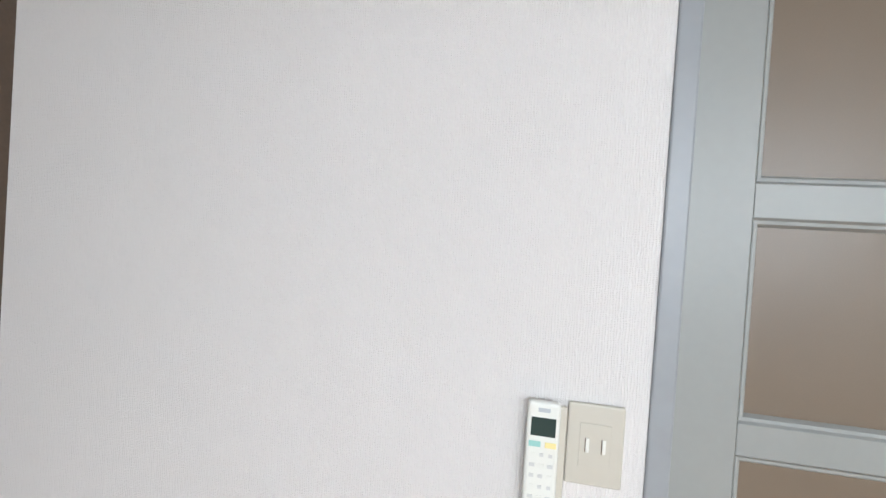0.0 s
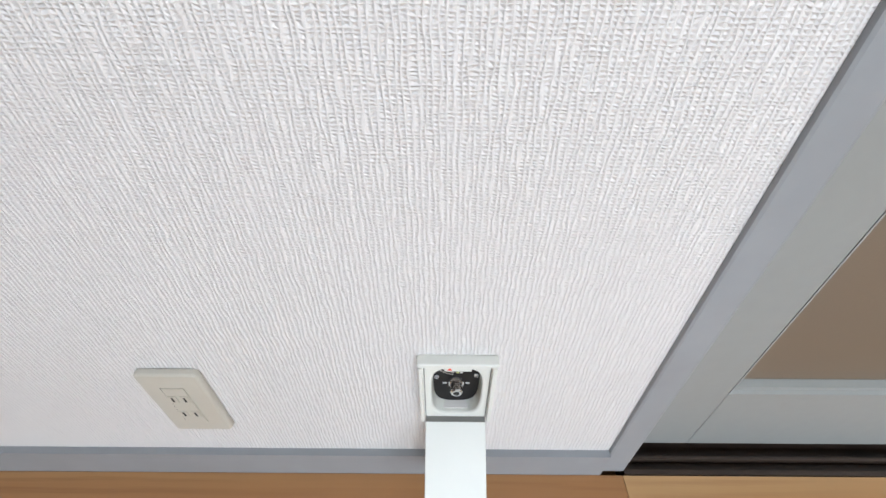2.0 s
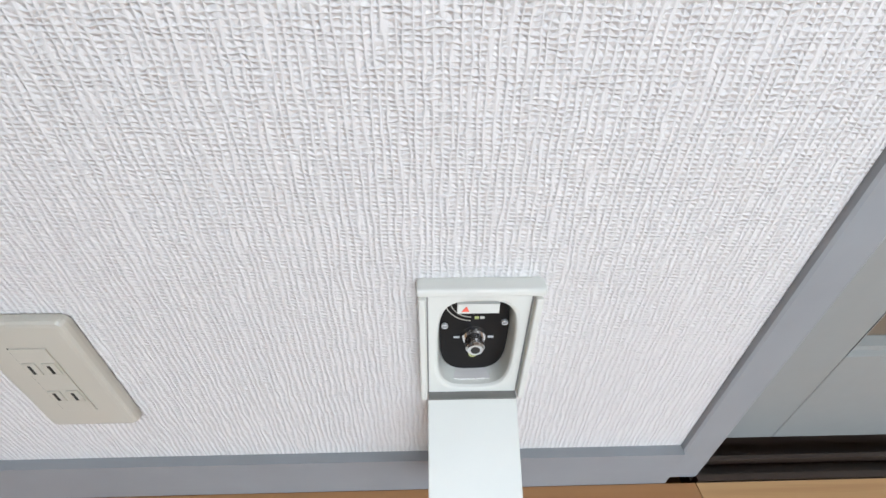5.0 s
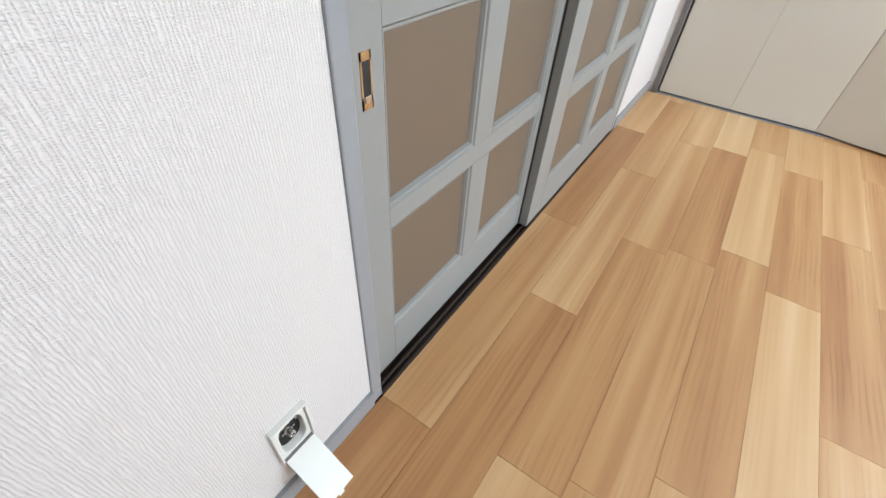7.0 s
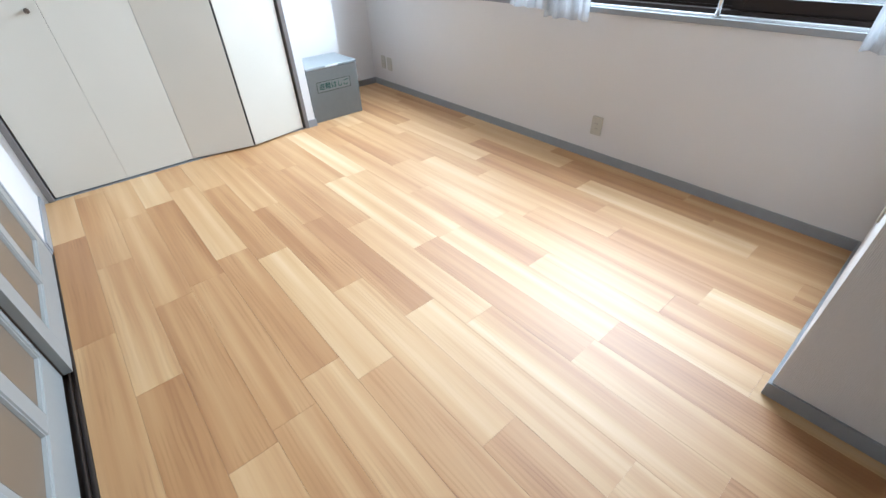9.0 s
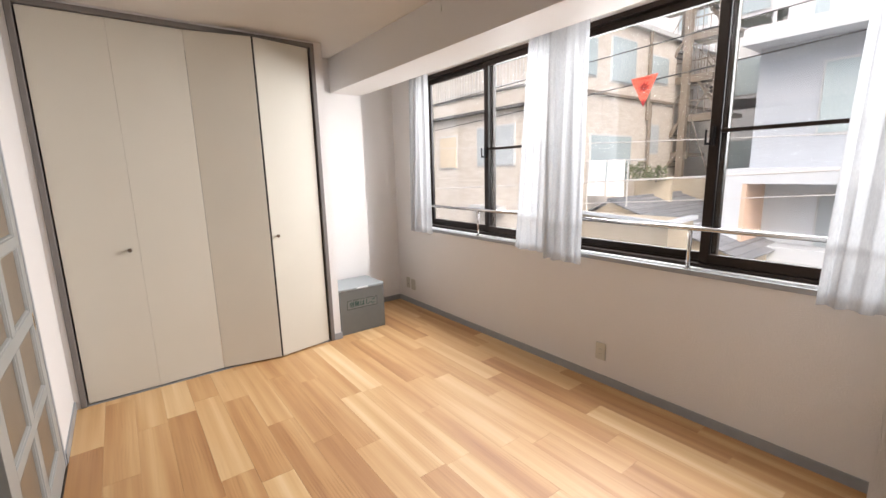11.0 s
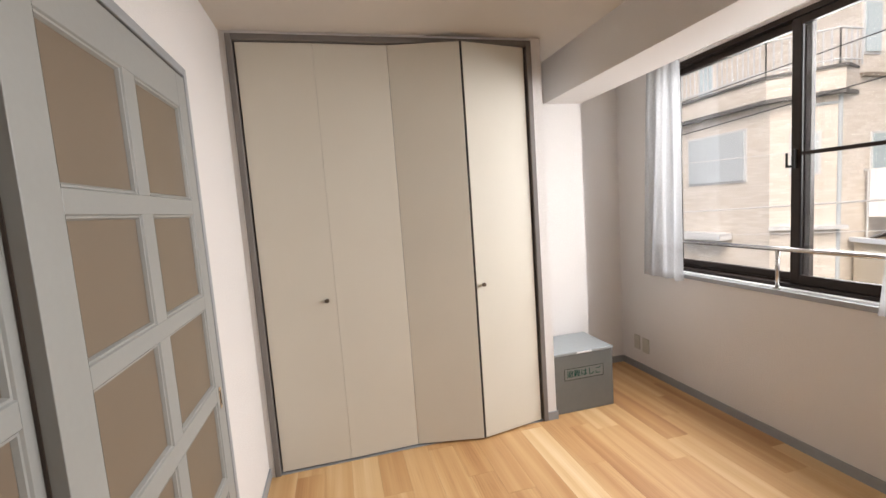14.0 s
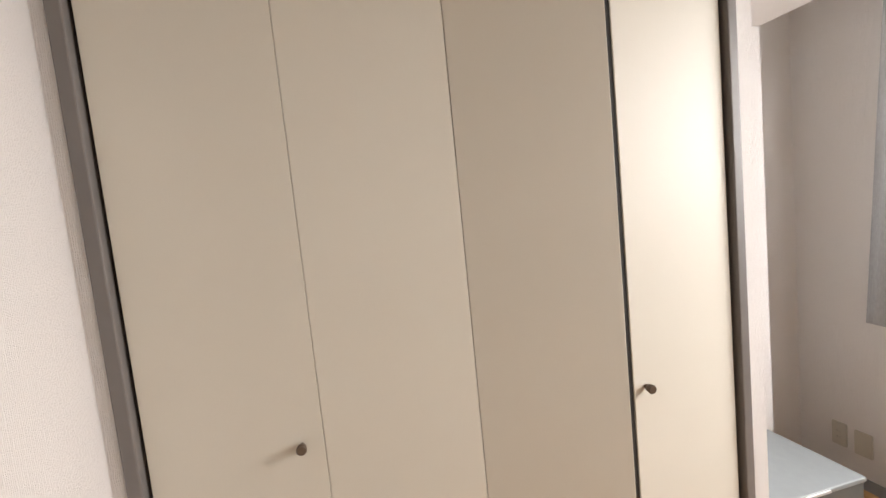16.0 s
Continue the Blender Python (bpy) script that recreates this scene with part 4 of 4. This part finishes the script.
def grey_building():
    ob = thing("house", (1.0, -17, -3), "blue-grey rendered house with a balcony slab and a recessed ground storey", "building")
    off = Matrix.Translation((-1.0, 17, 3))
    def put(name, bm, m, label=""):
        bmesh.ops.transform(bm, matrix=off, verts=bm.verts)
        return part(name, bm, m, ob, label)
    bm = bmesh.new(); add_box(bm, -12, 3.28, -22, -13.9, 1.3, 4.28); put("wall", bm, M_GREYWALL)
    bm = bmesh.new(); add_box(bm, -12, 3.47, -15, -13.2, 4.28, 4.64); put("balcony_slab", bm, M_GREYLITE)
    bm = bmesh.new(); add_box(bm, -12, 3.0, -22, -14.6, 4.64, 7.6); put("upper_wall", bm, M_RENDER)
    bm = bmesh.new()
    for x in (2.9, 2.2, 1.5, 0.8, 0.1, -0.6):
        add_box(bm, x - 0.03, x + 0.03, -13.35, -13.3, 4.64, 5.25)
    add_box(bm, -12, 2.93, -13.36, -13.29, 5.22, 5.27)
    add_box(bm, -12, 1.9, -13.345, -13.315, 4.66, 5.2)
    put("balcony_rail", bm, M_RENDER)
    # lower storey with a deep opening
    bm = bmesh.new()
    add_box(bm, 3.12, 3.5, -16, -13.0, -3, 1.3)
    add_box(bm, -12, 3.12, -16, -13.0, 0.92, 1.3)
    add_box(bm, -12, 3.12, -16, -14.4, -3, 0.92)
    put("lower_wall", bm, M_GREYLITE)
    # peach colour stands for the warm light on this reveal
    bm = bmesh.new(); add_box(bm, 3.02, 3.12, -14.4, -13.02, -3, 0.92); put("reveal", bm, M_PEACH, "reveal with its warm light put into a peach colour")
    bm = bmesh.new(); add_box(bm, -12, 3.02, -14.4, -13.6, -3, -0.7); put("low_wall", bm, M_GREYLITE)
    ms = off @ wall_frame((0, -13.9), (1, 0))
    far_window(ob, ms, 0.4, 1.95, 2.1, 3.7)
    far_window(ob, off @ wall_frame((0, -14.4), (1, 0)), 0.2, 1.85, -0.75, 0.62, glass=M_EXTBLIND)
    far_window(ob, off @ wall_frame((0, -14.6), (1, 0)), 1.3, 2.5, 4.8, 6.6)
    far_window(ob, off @ wall_frame((0, -14.6), (1, 0)), -0.6, 0.6, 4.8, 6.6)
    return ob


grey_building()


def white_building():
    ob = thing("apartment_building", (6, -22, -3), "white rendered apartment building with barred windows behind the stair", "building")
    off = Matrix.Translation((-6, 22, 3))
    bm = bmesh.new(); add_box(bm, 3.9, 14, -30, -20.2, -3, 10.5)
    bmesh.ops.transform(bm, matrix=off, verts=bm.verts)
    part("wall", bm, M_RENDER, ob)
    ms = off @ wall_frame((0, -20.2), (1, 0))
    for z in (1.0, 4.05, 7.0):
        for x in (5.1, 7.2):
            far_window(ob, ms, x, x + 1.1, z, z + 1.3, split=0)
    bm = bmesh.new()
    for z in (1.0, 4.05, 7.0):
        for k in range(4):
            for x in (5.1, 7.2):
                add_box(bm, x - 0.05, x + 1.15, -20.32, -20.28, z + 0.05 + 0.4 * k, z + 0.09 + 0.4 * k)
        add_box(bm, 4.2, 9.5, -20.9, -20.2, z - 0.55, z - 0.15)
    bmesh.ops.transform(bm, matrix=off, verts=bm.verts)
    part("window_bars", bm, M_EXTFRAME, ob)
    return ob


white_building()


def far_block():
    """Plain blocks further up the street that close the view."""
    for k, (x0, x1, y0, y1, h, m) in enumerate(((16.5, 30, -24, -9.9, 6.5, M_BEIGE), (-32, -12.5, -26, -13.5, 5.0, M_RENDER), (14.5, 40, -44, -31, 9.0, M_RENDER), (-20, 3.5, -44, -31, 8.0, M_BEIGE))):
        ob = thing("apartment_building", ((x0 + x1) / 2, (y0 + y1) / 2, -3), "plain rendered building block further along the street", "building", "far buildings")
        box_part("wall", ((x0 - x1) / 2, (x1 - x0) / 2, (y0 - y1) / 2, (y1 - y0) / 2, 0, h + 3), m, ob)
        box_part("roof", ((x0 - x1) / 2 - 0.2, (x1 - x0) / 2 + 0.2, (y0 - y1) / 2 - 0.2, (y1 - y0) / 2 + 0.2, h + 3, h + 3.2), M_EXTFRAME, ob)


far_block()


def steel_stair():
    ob = thing("fire_escape", (6.1, -16.9, -3), "brown steel outdoor stair with landings, rails and a tall post", "stair")
    off = Matrix.Translation((-6.1, 16.9, 3))
    def put(name, bm, m, label=""):
        bmesh.ops.transform(bm, matrix=off, verts=bm.verts)
        return part(name, bm, m, ob, label)
    bm = bmesh.new()
    add_box(bm, 6.08, 6.30, -16.5, -16.3, -3, 8.5)
    put("post", bm, M_STEEL)
    bm = bmesh.new()
    add_box(bm, 5.2, 5.3, -17.9, -17.8, -3, 8.5)
    add_box(bm, 7.0, 7.1, -17.9, -17.8, -3, 8.5)
    put("post", bm, M_STEEL)
    for z, x0, x1 in ((1.84, 6.0, 7.6), (3.1, 4.9, 6.3), (4.4, 5.4, 7.4), (5.75, 4.9, 6.3), (7.0, 5.2, 7.6)):
        bm = bmesh.new()
        add_box(bm, x0, x1, -17.9, -16.55, z - 0.12, z)
        add_box(bm, x0, x1, -16.6, -16.5, z - 0.2, z + 0.03)
        put("landing", bm, M_STEEL)
        bm = bmesh.new()
        for h in (0.5, 1.0):
            add_rod(bm, (x0, -16.55, z + h), (x1, -16.55, z + h), 0.02, 6)
        n = int((x1 - x0) / 0.2)
        for i in range(n + 1):
            x = x0 + (x1 - x0) * i / n
            add_rod(bm, (x, -16.55, z), (x, -16.55, z + 1.0), 0.012, 5)
        put("rail", bm, M_STEEL)
    for xa, za, xb, zb, y in ((7.3, 0.5, 6.3, 1.84, -16.7), (7.0, 1.84, 6.2, 3.1, -16.7), (5.2, 3.1, 6.1, 4.4, -17.4), (7.1, 4.4, 6.2, 5.75, -16.7), (5.2, 5.75, 6.1, 7.0, -17.4)):
        bm = bmesh.new()
        n = 7
        for i in range(n):
            f = (i + 0.5) / n
            x, z = xa + (xb - xa) * f, za + (zb - za) * f
            add_box(bm, x - 0.1, x + 0.1, y - 0.3, y + 0.3, z - 0.02, z + 0.02)
        put("treads", bm, M_STEELD)
        bm = bmesh.new()
        for dy in (-0.32, 0.32):
            add_rod(bm, (xa, y + dy, za), (xb, y + dy, zb), 0.055, 6)
            add_rod(bm, (xa, y + dy, za + 0.95), (xb, y + dy, zb + 0.95), 0.02, 6)
            for i in range(6):
                f = i / 5
                x, z = xa + (xb - xa) * f, za + (zb - za) * f
                add_rod(bm, (x, y + dy, z), (x, y + dy, z + 0.95), 0.012, 5)
        put("stringer", bm, M_STEEL)
    bm = bmesh.new()
    add_rod(bm, (5.1, -16.5, 3.1), (6.0, -16.5, 4.4), 0.018, 6)
    add_rod(bm, (6.0, -16.5, 3.1), (5.2, -16.5, 4.4), 0.018, 6)
    add_rod(bm, (5.1, -16.5, 0.6), (6.0, -16.5, 3.1), 0.018, 6)
    put("brace", bm, M_STEEL)
    return ob


steel_stair()


def slate_shed():
    ob = thing("shed", (5.0, -13, -3), "low beige shed with a slate gable roof and flat parapet", "building")
    off = Matrix.Translation((-5.0, 13, 3))
    def put(name, bm, m, label=""):
        bmesh.ops.transform(bm, matrix=off, verts=bm.verts)
        return part(name, bm, m, ob, label)
    bm = bmesh.new()
    add_prism(bm, [(6.5, -11.0), (3.45, -9.95), (3.62, -11.6), (6.5, -11.7)], -3, 0.12)
    put("wall", bm, M_BEIGE)
    bm = bmesh.new()
    add_prism(bm, [(6.55, -10.92), (3.38, -9.86), (3.52, -11.6), (3.66, -11.6), (3.54, -10.02), (6.55, -11.04)], 0.12, 0.21)
    put("parapet_cap", bm, M_GREYLITE)
    # gable wall and two slopes
    bm = bmesh.new()
    prof = [(6.55, 0.10), (5.94, 0.42), (2.6, -0.78), (2.6, -3.0), (6.55, -3.0)]
    lo, hi = [bm.verts.new((x, -11.75, z)) for x, z in prof], [bm.verts.new((x, -16.0, z)) for x, z in prof]
    bm.faces.new(lo); bm.faces.new(hi[::-1])
    for i in range(5):
        bm.faces.new((lo[i], lo[(i + 1) % 5], hi[(i + 1) % 5], hi[i]))
    put("gable_wall", bm, M_BEIGE)
    def slope(xa, za, xb, zb, n):
        bm = bmesh.new()
        for i in range(n):
            f, g = i / n, (i + 1) / n + 0.02
            x0, z0, x1, z1 = xa + (xb - xa) * f, za + (zb - za) * f, xa + (xb - xa) * g, za + (zb - za) * g
            vs = [bm.verts.new(v) for v in ((x0, -11.6, z0 + 0.02), (x0, -16.1, z0 + 0.02), (x1, -16.1, z1 + 0.045), (x1, -11.6, z1 + 0.045))]
            vb = [bm.verts.new(v.co - Vector((0, 0, 0.035))) for v in vs]
            bm.faces.new(vs); bm.faces.new(vb[::-1])
            for k in range(4):
                bm.faces.new((vs[k], vs[(k + 1) % 4], vb[(k + 1) % 4], vb[k]))
        return put("roof_slope", bm, M_SLATE)
    slope(5.94, 0.45, 2.5, -0.78, 16)
    slope(5.94, 0.45, 6.6, 0.12, 3)
    bm = bmesh.new(); add_rod(bm, (5.94, -11.58, 0.49), (5.94, -16.1, 0.49), 0.05, 6); put("ridge", bm, M_SLATE)
    bm = bmesh.new(); add_box(bm, 5.0, 6.6, -16.9, -16.2, -3, 0.95); put("back_wall", bm, M_BEIGE)
    return ob


slate_shed()


def bedding():
    ob = thing("laundry_pole", (5.9, -11.4, 0.4), "washing pole with two white sheets hung side by side", "laundry")
    bm = bmesh.new()
    add_rod(bm, (-1.1, 0, 1.19), (0.7, 0, 1.19), 0.018, 8)
    add_rod(bm, (-0.62, 0, -0.05), (-0.62, 0, 1.2), 0.02, 8)
    add_rod(bm, (0.62, 0, -0.25), (0.62, 0, 1.2), 0.02, 8)
    part("pole", bm, M_EXTFRAME, ob)
    for x0, x1 in ((-0.55, -0.02), (0.03, 0.58)):
        bm = bmesh.new()
        rows = []
        for j in range(9):
            z = 1.21 - j * 0.125
            rows.append([bm.verts.new((x0 + (x1 - x0) * i / 8, 0.03 + 0.012 * math.sin(i * 1.3 + j * 0.4), z)) for i in range(9)])
        for j in range(8):
            for i in range(8):
                bm.faces.new((rows[j][i], rows[j][i + 1], rows[j + 1][i + 1], rows[j + 1][i]))
        s = part("sheet", bm, M_SHEET, ob, "white hanging sheet")
        s.modifiers.new("thickness", "SOLIDIFY").thickness = 0.006
    return ob


bedding()


def bush(place, r, h, n, seed, label):
    rng = random.Random(seed)
    ob = thing("plant", place, label, "plant", "plants")
    bm = bmesh.new()
    for k in range(6):
        a = rng.uniform(0, 6.28)
        add_rod(bm, (0, 0, 0), (r * 0.5 * math.cos(a), r * 0.5 * math.sin(a), h * 0.8), 0.012, 5, 0.004)
    part("stem", bm, M_STEELD, ob)
    vs, fs = [], []
    for k in range(n):
        a, q, z = rng.uniform(0, 6.28), r * rng.random() ** 0.6, h * (0.15 + 0.85 * rng.random())
        c = Vector((q * math.cos(a), q * math.sin(a), z + 0.06 * math.sin(a * 3)))
        u = Vector((rng.gauss(0, 1), rng.gauss(0, 1), rng.gauss(0, 1))).normalized()
        v = u.orthogonal().normalized()
        s = rng.uniform(0.03, 0.06)
        i = len(vs)
        vs += [c - u * s, c + v * s * 0.45, c + u * s, c - v * s * 0.45]
        fs.append((i, i + 1, i + 2, i + 3))
    me = bpy.data.meshes.new("foliage")
    me.from_pydata([tuple(v) for v in vs], [], fs)
    me.materials.append(M_LEAF)
    f = new("foliage", me)
    f.parent = ob
    return ob


bush((6.1, -13.4, 0.95), 0.35, 0.55, 350, 11, "sparse green shrub on the neighbour's terrace")
bush((5.75, -13.9, 0.9), 0.32, 0.5, 300, 12, "sparse green shrub on the neighbour's terrace")
bush((4.95, -16.2, 0.5), 0.22, 1.5, 420, 13, "tall green climbing plant by the steel stair")
tagged(box_part("terrace_wall", (5.4, 6.58, -14.3, -14.15, -3, 0.95), M_BEIGE), "low beige terrace wall", "wall", kind="structure")


def cable(x0, z0, x1, z1, r, material, y=-6.5):
    """A slack overhead cable given by two heights, drawn on along the street."""
    sl = (z1 - z0) / (x1 - x0)
    bm = bmesh.new()
    a, b, n = -14.0, 22.0, 24
    pts = []
    for i in range(n + 1):
        x = a + (b - a) * i / n
        pts.append(Vector((x, y, z0 + sl * (x - x0) + 0.0006 * (x - x0) * (x - x1))))
    for p, q in zip(pts[:-1], pts[1:]):
        add_rod(bm, p, q, r, 6, caps=False)
    return tagged(part("cable", bm, material), "overhead cable along the street", "cable", "overhead cables")


for x0, z0, x1, z1, r, m, y in ((0.36, 3.12, 3.15, 3.04, 0.008, M_WIRE, -6.5), (0.33, 2.70, 3.14, 2.556, 0.008, M_WIRE, -6.52), (1.45, 1.754, 2.29, 1.779, 0.006, M_WIREW, -6.6),
                               (0.23, 1.334, 3.16, 1.193, 0.011, M_WIREW, -6.55), (0.2, 1.064, 0.9, 1.01, 0.006, M_WIREW, -6.7)):
    cable(x0, z0, x1, z1, r, m, y)


def pennant():
    ob = thing("pennant", (2.34, -6.5, 2.66), "red triangular pennant with a dark flower print and dark tip", "pennant")
    bm = bmesh.new()
    pts = [(0.20, 0.0, 0.0), (-0.19, 0.0, 0.02), (0.0, 0.0, -0.40)]
    lo, hi = [bm.verts.new(p) for p in pts], [bm.verts.new((x, y - 0.004, z)) for x, y, z in pts]
    bm.faces.new(lo); bm.faces.new(hi[::-1])
    for i in range(3):
        bm.faces.new((lo[i], lo[(i + 1) % 3], hi[(i + 1) % 3], hi[i]))
    cloth = part("cloth", bm, M_RED, ob)
    bm = bmesh.new()
    pts = [(0.042, 0.003, -0.315), (-0.040, 0.003, -0.315), (0.0, 0.003, -0.402)]
    lo, hi = [bm.verts.new(p) for p in pts], [bm.verts.new((x, y - 0.01, z)) for x, y, z in pts]
    bm.faces.new(lo); bm.faces.new(hi[::-1])
    for i in range(3):
        bm.faces.new((lo[i], lo[(i + 1) % 3], hi[(i + 1) % 3], hi[i]))
    part("tip", bm, M_DARKRED, ob, "dark red tip")
    bm = bmesh.new()
    for k in range(8):
        a = k * math.pi / 4
        add_rod(bm, (0.018 * math.cos(a), 0.003, -0.13 + 0.018 * math.sin(a)), (0.080 * math.cos(a), 0.003, -0.13 + 0.080 * math.sin(a)), 0.013, 6, 0.005)
    part("flower", bm, M_DARKRED, cloth, "dark red flower print")
    for k in range(6):
        box_part("letter_bar", (0.085 - k * 0.032 - 0.022, 0.085 - k * 0.032, 0.001, 0.004, -0.032, -0.014), M_DARKRED, cloth)
    return ob


pennant()

# ---- floor boards, last ----
PITCH, LEN = 0.1512, 0.9144
OFFSETS = (0.03, 0.549, 0.985, 0.115, 1.145, 0.10, -0.357, 0.235, 0.038, 0.57, -0.357, 1.02, -0.43, 0.40, 0.90, 0.16, 1.30, 0.62, -0.1)


def floor_boards():
    tones = ("31214", "31334", "23234", "12214", "43243", "32423", "23233", "34222", "23323", "32432", "24343", "33232", "23423", "42334", "32323", "23242", "34232", "22323", "32423")
    root = tagged(new("floor"), "light oak-look vinyl plank floor laid lengthwise", "floor", kind="structure")
    rng = random.Random(5)
    meshes = {}
    for r in range(19):
        y1, y0 = -r * PITCH, -(r + 1) * PITCH
        if r == 0:
            y1 = -0.009
        if y0 < YS:
            y0 = YS
        off = OFFSETS[r]
        k0 = math.floor((XW - off) / LEN)
        x = off + k0 * LEN
        while x < XR:
            a, b = max(x, XW), min(x + LEN, XR)
            tone = int(tones[r][min(4, int((x + 1.9) / LEN))])
            x += LEN
            if b - a < 0.02:
                continue
            if y1 < YN and b <= XS:
                continue
            key = (round(b - a, 3), round(y1 - y0, 3), tone)
            if key not in meshes:
                w, h, g = key[0], key[1], 0.0001
                bm = bmesh.new()
                add_box(bm, g, w - g, g, h - g, -0.003, 0.0)
                for v in bm.verts:
                    if v.co.z > -0.001:
                        v.co.x += 0.0002 if v.co.x < w / 2 else -0.0002
                        v.co.y += 0.0002 if v.co.y < h / 2 else -0.0002
                bmesh.ops.recalc_face_normals(bm, faces=bm.faces)
                me = bpy.data.meshes.new("plank")
                bm.to_mesh(me); bm.free()
                me.materials.append(M_WOODS[tone])
                meshes[key] = me
            ob = new("plank", meshes[key])
            ob.parent = root
            ob.location = (a, y0, 0)


floor_boards()
